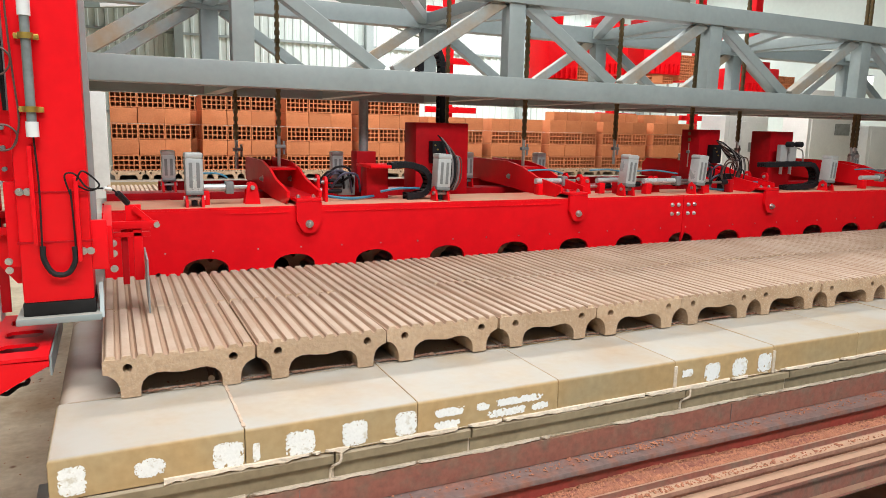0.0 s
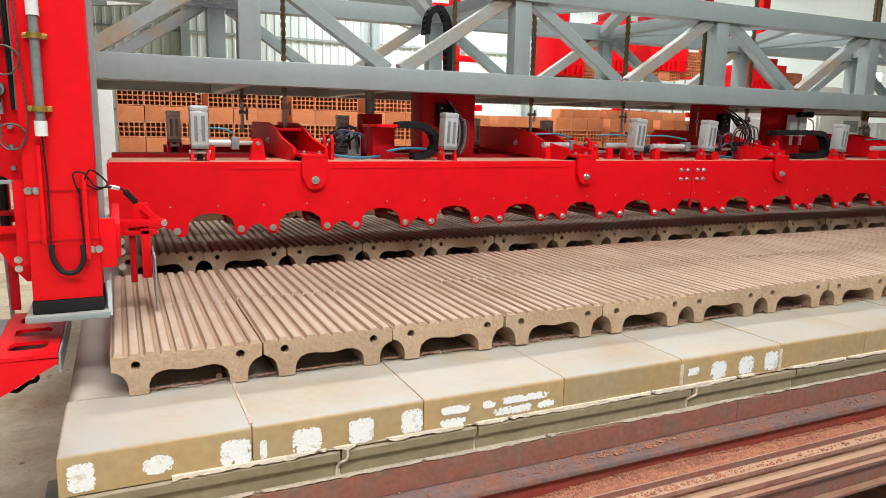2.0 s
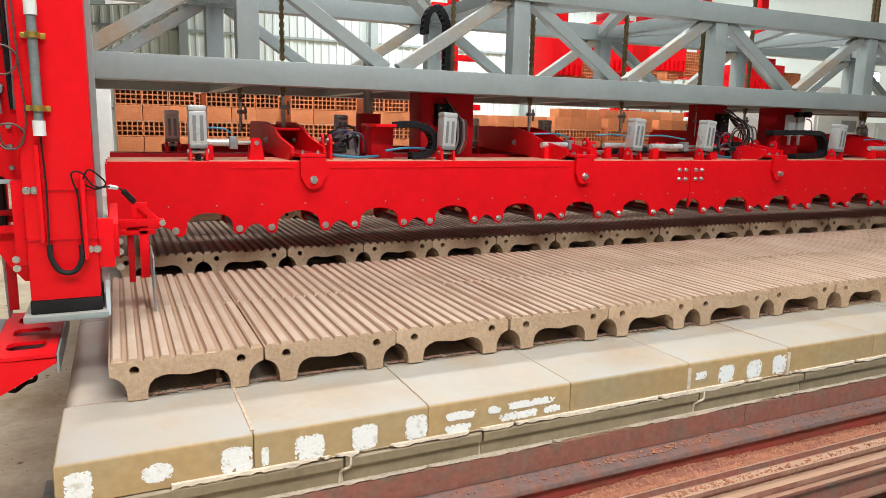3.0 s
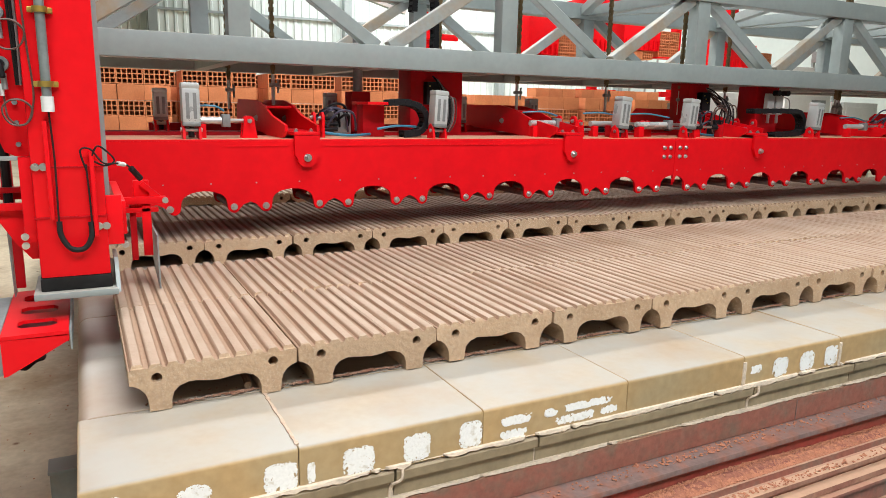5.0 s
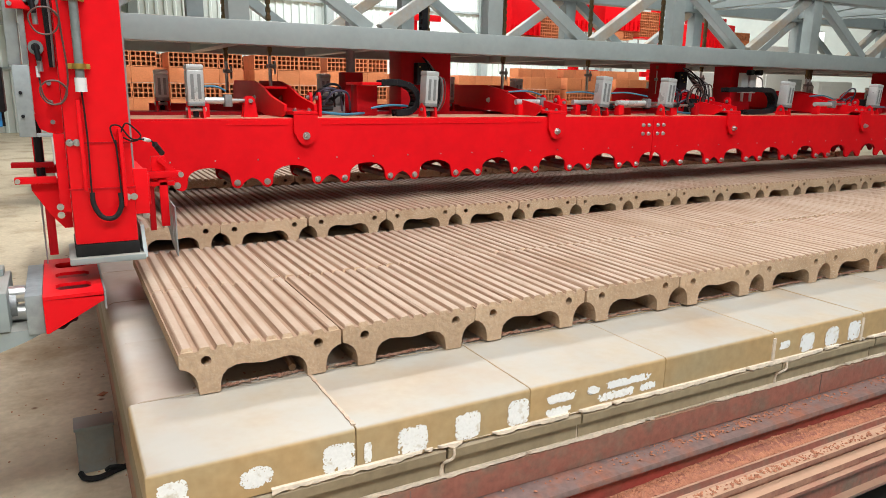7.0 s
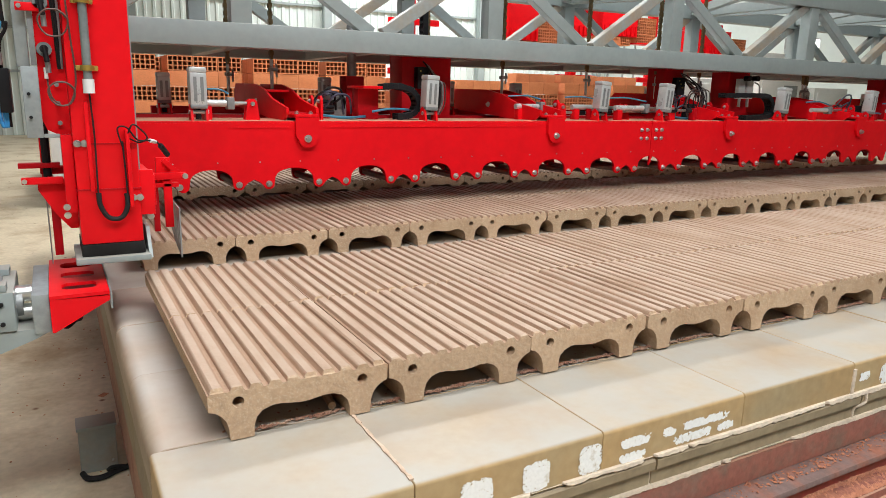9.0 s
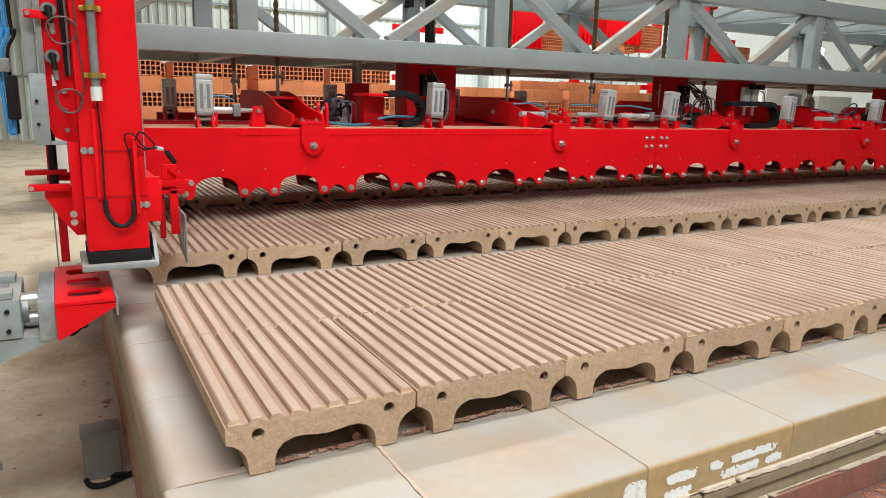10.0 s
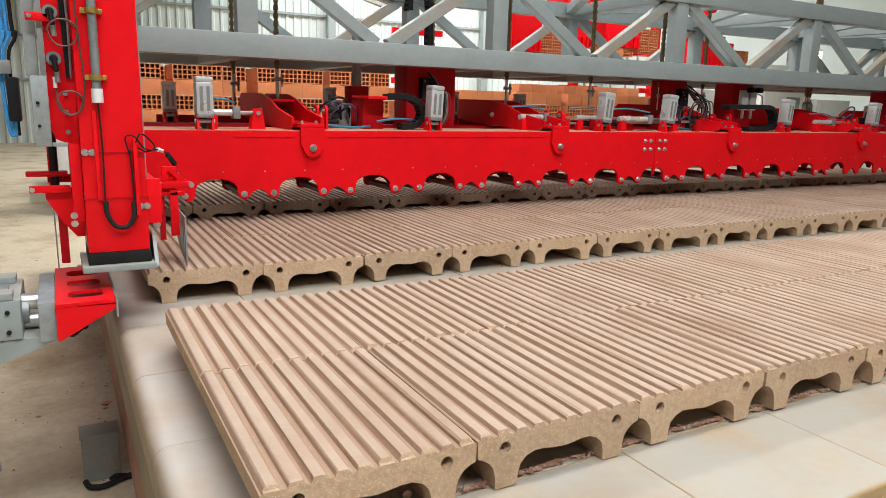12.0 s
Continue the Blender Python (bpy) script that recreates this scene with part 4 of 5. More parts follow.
# red bracket with table, hoses, valve block between the first tab and carrier
for x in (1.56, 8.9):
    part("carrier_post", box(bmesh.new(), x, x + 0.15, GY + 0.30, GY + 0.42, DECK_T, 1.85, 0.004), RED_DARK, grip)
    part("carrier_table", box(bmesh.new(), x - 0.02, x + 0.20, GY + 0.16, GY + 0.46, 1.851, 1.87, 0.004), RED, grip)
    part("drive_rod", cyl(bmesh.new(), (x + 0.13, GY + 0.75, 1.66), (x + 0.13, GY + 0.75, 2.3), 0.035, 14), ALU_DARK, grip, "dark round guide rod")
    part("rod_socket", box(bmesh.new(), x + 0.06, x + 0.20, GY + 0.68, GY + 0.82, 1.66, 1.94, 0.006), RED_DARK, grip)
for x in (1.42, 4.62, 7.1):
    part("valve_block", box(bmesh.new(), x - 0.02, x + 0.10, GY + 0.42, GY + 0.54, 1.66, 1.80, 0.006), ALU_DARK, grip, "valve block with fittings")
    rnd = random.Random(int(x * 10))
    for k in range(7):
        a = rnd.uniform(0.03, 0.13)
        xx = x + rnd.uniform(-0.10, 0.1)
        zz = rnd.uniform(1.68, 1.78)
        part("valve_hose", hose(bmesh.new(), [(xx - a, GY + 0.40, zz), (xx - a * 0.4, GY + 0.34, zz + a * 0.9), (xx + a * 0.6, GY + 0.36, zz + a * 0.8), (xx + a, GY + 0.42, zz - 0.03)], 0.008, 6), VIOLET if k % 3 else BLACK, grip, "bundled air hose")
    for k in range(3):
        part("fitting", cyl(bmesh.new(), (x - 0.09, GY + 0.40, 1.69 + 0.035 * k), (x, GY + 0.40, 1.69 + 0.035 * k), 0.013, 8), BLACK, grip)
    part("air_hose", hose(bmesh.new(), [(x + 0.2, GY + 0.2, 1.70), (x + 0.32, GY + 0.18, 1.72), (x + 0.48, GY + 0.22, 1.715)], 0.008, 6), BLUE, grip, "blue air hose")
    part("floor_hose", hose(bmesh.new(), [(x - 0.15, GY + 0.25, 1.675), (x, GY + 0.2, 1.66), (x + 0.18, GY + 0.28, 1.665)], 0.009, 6), BLUE, grip, "blue air hose")
# tall red boxes with cable bundles
for x, w in ((2.04, 0.42), (4.74, 0.24), (5.62, 0.30), (8.3, 0.42)):
    tower = part("guide_box", box(bmesh.new(), x, x + w, GY + 0.62, GY + 0.84, 1.53, 2.15, 0.008), RED_DARK, grip, "tall red guide box")
    rnd = random.Random(int(x * 7))
    part("terminal_box", box(bmesh.new(), x + 0.10, x + 0.20, GY + 0.55, GY + 0.62, 1.86, 2.02, 0.006), BLACK, tower, "black terminal box")
    for k in range(3):
        part("indicator", cyl(bmesh.new(), (x + 0.12 + 0.02 * k, GY + 0.551, 1.99 - 0.03 * k), (x + 0.12 + 0.02 * k, GY + 0.543, 1.99 - 0.03 * k), 0.006, 8), BRASS, tower)
    if x == 5.62:
        for dx in (0.05, 0.17):
            block = part("valve_block", box(bmesh.new(), x + dx - 0.045, x + dx + 0.045, GY + 0.50, GY + 0.545, 1.84, 2.03, 0.006), ALU, tower, "silver valve block")
            part("valve_knob", cyl(bmesh.new(), (x + dx + 0.03, GY + 0.50, 2.035), (x + dx + 0.03, GY + 0.44, 2.035), 0.026, 14), BLACK, block, "round black gauge")
            part("valve_stem", cyl(bmesh.new(), (x + dx, GY + 0.52, 1.76), (x + dx, GY + 0.52, 1.839), 0.014, 10), STEEL, block)
        part("cable", hose(bmesh.new(), [(x + 0.22, GY + 0.5, 2.0), (x + 0.27, GY + 0.48, 1.97), (x + 0.29, GY + 0.48, 1.86)], 0.006, 6), CABLE_GREY, tower, "thin hanging cable")
        continue
    for k in range(14):
        s = rnd.uniform(0.03, 0.10) if w > 0.4 else rnd.uniform(0.06, 0.26)
        u = x + 0.15 + 0.006 * k
        mat = (BLACK, CABLE_GREY, BLACK, CABLE_BROWN)[k % 4]
        part("cable", hose(bmesh.new(), [(u, GY + 0.57, 2.06 - 0.006 * k), (u + s * 0.45, GY + 0.53, 2.02 - 0.01 * k), (u + s, GY + 0.50, 1.90), (u + s * 1.05, GY + 0.50, 1.78 - 0.3 * s), (u + s * 0.6, GY + 0.52, 1.67)], 0.0055, 6), mat, tower, "thin hanging cable")


# tie rods with black couplings, loose cables and small fittings on the beam
for x0, x1, y, z in ((3.05, 3.62, 0.30, 1.70), (3.55, 4.30, 0.24, 1.715), (4.30, 4.62, 0.14, 1.73), (6.9, 7.5, 0.24, 1.71)):
    rod = part("tie_rod", cyl(bmesh.new(), (x0, GY + y, z), (x1, GY + y, z), 0.010, 10), STEEL, grip, "thin steel tie rod")
    for u in (0.25, 0.8):
        xm = x0 + (x1 - x0) * u
        part("coupling", cyl(bmesh.new(), (xm - 0.03, GY + y, z), (xm + 0.03, GY + y, z), 0.022, 6), BLACK, rod, "black coupling nut")
    for xm in (x0, x1):
        part("rod_foot", box(bmesh.new(), xm - 0.02, xm + 0.02, GY + y - 0.03, GY + y + 0.03, DECK_T, z + 0.02, 0.005), RED_DARK, rod)
for x in (4.80, 7.4):
    rnd = random.Random(int(x * 100))
    junction = part("junction_block", box(bmesh.new(), x - 0.04, x + 0.05, GY + 0.30, GY + 0.40, DECK_T, 1.76 + rnd.random() * 0.06, 0.006), BLACK, grip, "black pneumatic junction block")
    for k in range(5):
        r = rnd.uniform(0.05, 0.13)
        xc, zc = x + rnd.uniform(-0.05, 0.07), 1.74 + rnd.uniform(0, 0.08)
        loop = [(xc + r * 0.8 * math.cos(t), GY + 0.29 - 0.008 * k, zc + r * math.sin(t)) for t in (math.pi * 1.3, math.pi, math.pi * 0.7, math.pi * 0.4, math.pi * 0.1, -math.pi * 0.25)]
        part("cable_loop", hose(bmesh.new(), loop, 0.0055, 6, 4), BLACK if k % 3 else CABLE_BROWN, junction, "looped black cable")
    for k in range(3):
        part("fitting", cyl(bmesh.new(), (x - 0.03 + 0.03 * k, GY + 0.30, 1.70), (x - 0.03 + 0.03 * k, GY + 0.265, 1.70), 0.011, 8), STEEL if k else BRASS, junction)


def lift_chain(x, y, z0, top=3.7):
    """A leaf chain with its turnbuckle: a twisted row of plates."""
    bm = bmesh.new()
    z, i = z0 + 0.14, 0
    while z < top:
        w = 0.029 if i % 2 else 0.018
        box(bm, x - w / 2, x + w / 2, y - 0.014, y + 0.014, z, z + 0.03)
        z, i = z + 0.026, i + 1
    chain = part("lift_chain", bm, CHAIN, grip, "oily steel lifting chain")
    bm = cyl(bmesh.new(), (x, y, z0 - 0.06), (x, y, z0 + 0.15), 0.012, 10)
    part("turnbuckle", bm, STEEL, chain)
    bm = bmesh.new()
    box(bm, x - 0.022, x + 0.042, y - 0.018, y + 0.018, z0 + 0.06, z0 + 0.085, 0.005)
    cyl(bm, (x + 0.034, y, z0 + 0.02), (x + 0.034, y, z0 + 0.11), 0.008, 8)
    part("chain_lock", bm, ALU_DARK, chain)


for x, y, z in ((1.08, 2.26, 1.895), (0.86, 2.62, 1.86), (2.99, 2.26, 1.895), (2.55, 2.75, 1.87), (3.95, 2.35, 1.90), (4.75, 2.3, 1.88), (5.55, 2.5, 1.9), (6.95, 2.3, 1.86), (7.3, 2.5, 1.86), (9.2, 2.3, 1.86), (11.0, 2.3, 1.86)):
    lift_chain(x, y, z)
# black loop of cable carrier above the truss
energy_chain([(2.33, 2.4, 1.90), (2.33, 2.4, 2.5), (2.32, 2.4, 2.62), (2.25, 2.4, 2.72), (2.17, 2.4, 2.66), (2.15, 2.4, 2.52)], 0.08, "cable_carrier", "black plastic cable carrier")

# ---- side column ----
column = thing("guide_column", "bright red steel guide column with conduit and cables", "column")
PY = 0.13
part("column_tube", box(bmesh.new(), -0.225, -0.015, PY, PY + 0.24, 1.263, 4.3, 0.007), RED, column)
part("black_band", box(bmesh.new(), -0.228, -0.012, PY - 0.003, PY + 0.243, 1.217, 1.2625, 0.004), RUBBER, column, "black rubber band")
part("foot_plate", box(bmesh.new(), -0.25, 0.005, PY - 0.03, PY + 0.27, 1.193, 1.2165, 0.006), GREY, column, "pale grey foot plate")
part("foot_cheek", plate(bmesh.new(), [[(PY - 0.02, 1.20), (PY + 0.26, 1.20), (PY + 0.2, 1.31), (PY + 0.05, 1.31)]], -0.001, 0.012, "x"), GREY, column)
part("edge_strip", box(bmesh.new(), -0.0148, 0.003, PY + 0.15, PY + 0.236, 1.36, 4.25), GREY, column, "pale guide rail on the edge")
part("conduit", cyl(bmesh.new(), (-0.160, PY - 0.03, 1.85), (-0.160, PY - 0.03, 2.20), 0.0145, 14), CONDUIT, column, "grey steel conduit")
for z in (1.808, 2.178):
    part("conduit_sleeve", cyl(bmesh.new(), (-0.160, PY - 0.03, z), (-0.160, PY - 0.03, z + 0.048), 0.019, 14), WHITE, column, "pale plastic sleeve")
for z in (1.894, 2.118):
    clampp = part("conduit_clamp", box(bmesh.new(), -0.195, -0.125, PY - 0.012, PY - 0.001, z - 0.009, z + 0.009, 0.003), BRASS, column, "yellow zinc clamp")
    part("clamp_ring", cyl(bmesh.new(), (-0.160, PY - 0.03, z - 0.009), (-0.160, PY - 0.03, z + 0.009), 0.022, 14), BRASS, clampp)
    for dx in (-0.039, 0.039):
        part("clamp_screw", cyl(bmesh.new(), (-0.160 + dx * 0.75, PY - 0.012, z), (-0.160 + dx * 0.75, PY - 0.022, z), 0.006, 8), BRASS, clampp)
part("cable", hose(bmesh.new(), [(-0.160, PY - 0.02, 1.815), (-0.155, PY - 0.015, 1.65), (-0.158, PY - 0.018, 1.47), (-0.155, PY - 0.025, 1.41), (-0.13, PY - 0.03, 1.365), (-0.09, PY - 0.03, 1.362), (-0.064, PY - 0.028, 1.40), (-0.062, PY - 0.02, 1.50), (-0.066, PY - 0.02, 1.64)], 0.003, 8), RUBBER, column, "black cable in a loop")
part("cable_sheath", hose(bmesh.new(), [(-0.157, PY - 0.02, 1.455), (-0.155, PY - 0.025, 1.41), (-0.13, PY - 0.03, 1.365), (-0.09, PY - 0.03, 1.362), (-0.066, PY - 0.028, 1.40), (-0.065, PY - 0.022, 1.45)], 0.0088, 8), RUBBER, column, "black cable sheath")
part("guide_strip", box(bmesh.new(), -0.182, -0.168, PY - 0.022, PY - 0.001, 1.46, 1.78, 0.003), RED, column)
part("guide_strip", box(bmesh.new(), -0.056, -0.042, PY - 0.035, PY - 0.001, 1.40, 1.68, 0.003), RED, column)
part("cable", hose(bmesh.new(), [(-0.066, PY - 0.02, 1.62), (-0.08, PY - 0.03, 1.685), (-0.05, PY - 0.03, 1.69), (-0.015, PY - 0.03, 1.645), (0.03, PY + 0.0, 1.64), (0.06, PY + 0.05, 1.63), (0.085, PY + 0.1, 1.60)], 0.003, 8), RUBBER, column, "thin black cable")
part("cable", hose(bmesh.new(), [(-0.05, PY - 0.03, 1.66), (-0.03, PY - 0.04, 1.70), (0.0, PY - 0.02, 1.68), (0.02, PY - 0.01, 1.65), (-0.01, PY - 0.02, 1.635), (-0.05, PY - 0.03, 1.655)], 0.003, 8), RUBBER, column, "thin black cable")
part("cable_label", cyl(bmesh.new(), (0.03, PY - 0.0, 1.64), (0.052, PY + 0.04, 1.632), 0.0075, 8), WHITE, column, "white cable sleeve")
part("sensor_plug", cyl(bmesh.new(), (0.075, PY + 0.08, 1.615), (0.105, PY + 0.13, 1.575), 0.011, 10), BLACK, column, "black sensor plug")
# welded plates below, with bolts
part("weld_collar", box(bmesh.new(), -0.229, -0.011, PY - 0.004, PY + 0.244, 1.462, 1.468), RED_DARK, column)
part("weld_collar", box(bmesh.new(), -0.229, -0.011, PY - 0.004, PY + 0.244, 1.628, 1.633), RED_DARK, column)
part("side_plate", box(bmesh.new(), -0.036, 0.035, PY + 0.02, PY + 0.04, 1.36, 1.53, 0.003), RED, column)
for dx in (-0.03, 0.0):
    part("plate_bolt", hexbolt(bmesh.new(), (dx * 0.75 - 0.018, PY + 0.0, 1.43), 0.0095, 0.012), STEEL, column)
    part("plate_bolt", hexbolt(bmesh.new(), (dx * 0.75 - 0.19, PY - 0.002, 1.632), 0.0095, 0.012), STEEL, column)
# right-hand bracket that carries the comb plate
BY = 0.62
part("bracket_plate", box(bmesh.new(), 0.02, 0.05, PY + 0.1, BY + 0.3, 1.38, 1.50, 0.004), RED, column)
part("bracket_plate", box(bmesh.new(), 0.10, 0.16, BY, BY + 0.02, 1.40, 1.53, 0.004), RED, column)
part("bracket_arm", box(bmesh.new(), 0.03, 0.22, BY - 0.03, BY - 0.005, 1.435, 1.465, 0.004), RED, column)
part("bracket_arm", box(bmesh.new(), 0.03, 0.19, BY - 0.02, BY + 0.01, 1.40, 1.42, 0.004), RED, column)
part("bracket_arm", oriented(bmesh.new(), (0.13, BY - 0.01, 1.52), (0.215, BY - 0.015, 1.44), 0.016, 0.02), RED, column)
part("hinge_pin", cyl(bmesh.new(), (0.215, BY - 0.05, 1.45), (0.215, BY + 0.02, 1.45), 0.012, 10), STEEL, column)
for z in (1.40, 1.36, 1.30):
    part("plate_bolt", hexbolt(bmesh.new(), (0.05, PY + 0.33, z), 0.0105, 0.014), STEEL, column)
part("hanger", box(bmesh.new(), 0.08, 0.105, BY, BY + 0.03, 1.20, 1.43, 0.003), RED_DARK, column)
part("hanger", box(bmesh.new(), 0.125, 0.16, BY - 0.02, BY + 0.0, 1.22, 1.43, 0.003), RED, column)
comb = [(BY - 0.12, 1.32), (BY + 0.14, 1.33), (BY + 0.14, 1.19), (BY + 0.04, 1.14), (BY - 0.12, 1.10)]
slots = [[(BY - 0.09 + 0.05 * k, 1.16 + 0.01 * k), (BY - 0.075 + 0.05 * k, 1.16 + 0.01 * k), (BY - 0.075 + 0.05 * k, 1.27), (BY - 0.09 + 0.05 * k, 1.27)] for k in range(4)]
part("comb_plate", plate(bmesh.new(), [comb] + slots, 0.168, 0.174, "x"), GALV, column, "slotted grey sheet steel comb")
# left-hand carriage plates
part("carriage_plate", plate(bmesh.new(), [[(-0.312, 4.2), (-0.312, 1.71), (-0.30, 1.675), (-0.27, 1.66), (-0.226, 1.66), (-0.226, 4.2)]], PY + 0.10, PY + 0.125), RED, column, "wide red carriage plate")
part("carriage_rib", box(bmesh.new(), -0.262, -0.2265, PY + 0.04, PY + 0.099, 1.38, 1.66, 0.003), RED, column)
part("slide_sheet", box(bmesh.new(), -0.364, -0.312, PY + 0.05, PY + 0.062, 1.65, 1.895, 0.003), GALV, column, "grey sheet steel cover")
part("slide_sheet", box(bmesh.new(), -0.3115, -0.262, PY + 0.05, PY + 0.062, 1.65, 1.664, 0.003), GALV, column, "grey sheet steel cover")
for z in (1.722, 1.802):
    part("sheet_bolt", cyl(bmesh.new(), (-0.346, PY + 0.05, z), (-0.346, PY + 0.04, z), 0.006, 8), BLACK, column)
part("slide_rail", box(bmesh.new(), -0.375, -0.335, PY + 0.11, PY + 0.16, 1.895, 4.2, 0.004), GALV, column, "steel slide rail")
part("slide_rail", box(bmesh.new(), -0.330, -0.313, PY + 0.085, PY + 0.0995, 1.90, 4.2), ALU_DARK, column, "steel slide rail")
part("slide_clip", box(bmesh.new(), -0.362, -0.29, PY + 0.06, PY + 0.084, 2.08, 2.108, 0.004), RED, column)
part("slide_clip", cyl(bmesh.new(), (-0.35, PY + 0.06, 2.095), (-0.35, PY + 0.05, 2.095), 0.008, 8), STEEL, column)
for z in (1.955, 2.112):
    knob = part("lever_knob", cyl(bmesh.new(), (-0.286, PY + 0.099, z), (-0.286, PY + 0.06, z), 0.024, 18), CONDUIT, column, "round clamping knob")
    part("knob_lever", oriented(bmesh.new(), (-0.286, PY + 0.05, z + 0.012), (-0.28, PY + 0.045, z - 0.045), 0.016, 0.016, bevel=0.004), BLACK, knob)
    part("knob_face", cyl(bmesh.new(), (-0.286, PY + 0.0599, z), (-0.286, PY + 0.045, z), 0.014, 12), BLACK, knob)
    part("knob_shank", cyl(bmesh.new(), (-0.28, PY + 0.07, z - 0.03), (-0.278, PY + 0.07, z - 0.08), 0.009, 10), ALU_DARK, knob)
for cx, cz, r in ((-0.252, 2.04, 0.045), (-0.245, 1.805, 0.041)):
    pts = [(cx + r * math.cos(a) * (1 + 0.05 * math.sin(3 * a)), PY - 0.006 - 0.002 * i, cz + r * math.sin(a)) for i, a in enumerate([0.4 + i * math.pi / 4 for i in range(11)])]
    part("coiled_cable", hose(bmesh.new(), pts, 0.0032, 6), CABLE_BROWN, column, "coiled thin brown cable")
part("cable", hose(bmesh.new(), [(-0.212, PY - 0.008, 4.1), (-0.212, PY - 0.008, 2.4), (-0.210, PY - 0.008, 2.15), (-0.204, PY - 0.008, 2.0), (-0.197, PY - 0.008, 1.88), (-0.203, PY - 0.006, 1.82), (-0.22, PY - 0.01, 1.775), (-0.245, PY - 0.012, 1.764)], 0.0032, 6), CABLE_BROWN, column, "thin brown cable")
part("cable", hose(bmesh.new(), [(-0.282, PY + 0.08, 1.90), (-0.284, PY + 0.08, 1.84), (-0.275, PY + 0.03, 1.79), (-0.25, PY - 0.01, 1.766)], 0.0032, 6), CABLE_BROWN, column, "thin brown cable")
for k in range(3):
    part("cable", hose(bmesh.new(), [(-0.254 + 0.010 * k, PY + 0.085, 4.1), (-0.256 + 0.010 * k, PY + 0.085, 2.4), (-0.250 + 0.008 * k, PY + 0.085, 2.05), (-0.246 + 0.005 * k, PY + 0.09, 1.89)], 0.0046, 6), (RUBBER, BLACK, CABLE_GREY)[k], column, "black cable")
for z in (1.70, 1.77, 1.835):
    part("small_plug", cyl(bmesh.new(), (-0.258, PY + 0.1, z), (-0.258, PY + 0.08, z), 0.008, 8), CONDUIT, column)
part("white_plug", cyl(bmesh.new(), (-0.287, PY + 0.075, 1.855), (-0.287, PY + 0.075, 1.893), 0.0065, 8), WHITE, column)
part("lower_bracket", plate(bmesh.new(), [[(-0.35, 1.485), (-0.226, 1.49), (-0.226, 1.30), (-0.255, 1.30), (-0.30, 1.36), (-0.35, 1.45)]], PY + 0.16, PY + 0.19), RED, column)
for z in (1.37, 1.40):
    part("bracket_bolt", hexbolt(bmesh.new(), (-0.262, PY + 0.04, z), 0.009, 0.012), STEEL, column)
part("lower_bar", box(bmesh.new(), -0.40, -0.265, PY + 0.13, PY + 0.159, 1.475, 1.50, 0.004), RED, column)
part("lower_bar", box(bmesh.new(), -0.41, -0.27, PY + 0.22, PY + 0.26, 1.525, 1.545, 0.004), RED_DARK, column)
part("lower_bar", box(bmesh.new(), -0.34, -0.23, PY + 0.24, PY + 0.28, 1.50, 1.53, 0.004), RED_DARK, column)
part("bar_end", cyl(bmesh.new(), (-0.39, PY + 0.13, 1.4875), (-0.39, PY + 0.12, 1.4875), 0.009, 8), STEEL, column)
part("hanging_blade", box(bmesh.new(), -0.315, -0.285, PY + 0.2, PY + 0.215, 1.19, 1.47, 0.003), RED_DARK, column)
part("hanging_sheet", plate(bmesh.new(), [[(PY + 0.23, 1.44), (PY + 0.36, 1.44), (PY + 0.36, 1.14), (PY + 0.28, 1.14)]], -0.33, -0.326, "x"), GALV, column, "hanging grey sheet")
part("carriage_post", box(bmesh.new(), -0.335, -0.30, PY + 0.26, PY + 0.30, 1.44, 1.72, 0.004), RED, column)
part("carriage_shaft", cyl(bmesh.new(), (-0.315, PY + 0.24, 1.46), (-0.315, PY + 0.24, 1.70), 0.015, 10), BLACK, column, "dark shaft")
part("white_cover", box(bmesh.new(), -0.262, -0.232, PY + 0.26, PY + 0.32, 1.48, 1.66, 0.006), WHITE, column, "white plastic cover")
for k in range(3):
    part("air_hose", hose(bmesh.new(), [(-0.45 + 0.015 * k, PY + 0.3, 3.8), (-0.445 + 0.015 * k, PY + 0.3, 2.2), (-0.44 + 0.02 * k, PY + 0.28, 2.05), (-0.46 + 0.015 * k, PY + 0.28, 1.96), (-0.45 + 0.015 * k, PY + 0.28, 1.72), (-0.435 + 0.008 * k, PY + 0.28, 1.68), (-0.42, PY + 0.28, 1.76)], 0.007, 6), BRIGHT_BLUE if k < 2 else RUBBER, column, "air hose")
part("hose_manifold", box(bmesh.new(), -0.495, -0.425, PY + 0.24, PY + 0.33, 1.90, 1.95, 0.006), ALU_DARK, column, "hose fittings block")
part("hose_manifold", box(bmesh.new(), -0.445, -0.405, PY + 0.24, PY + 0.33, 1.73, 1.89, 0.006), BLACK, column, "black valve")
# out of view, made wide to throw shade on the floor at left
part("gantry_stub", box(bmesh.new(), -1.6, -0.02, PY + 0.06, 4.0, 3.9, 4.2, 0.01), RED, column, "unseen red block added overhead to shade the floor")
part("column_leg", box(bmesh.new(), -0.95, -0.72, PY + 0.2, PY + 0.5, 0.0, 4.2, 0.01), GREY, column, "pale grey support leg")
part("leg_tie", box(bmesh.new(), -0.94, -0.5, PY + 0.25, PY + 0.45, 3.88, 4.19), GREY, column)

# ---- side stop with red shoe ----
stop = thing("side_stop", "red slotted steel shoe on a pale grey machine arm", "side stop")
side = [(-0.345, 1.105), (-0.155, 1.10), (-0.155, 1.085), (-0.335, 0.985), (-0.345, 0.985)]
part("shoe_front", plate(bmesh.new(), [side], -0.006, 0.012), RED, stop)
part("shoe_back", plate(bmesh.new(), [side], 0.56, 0.578), RED, stop)
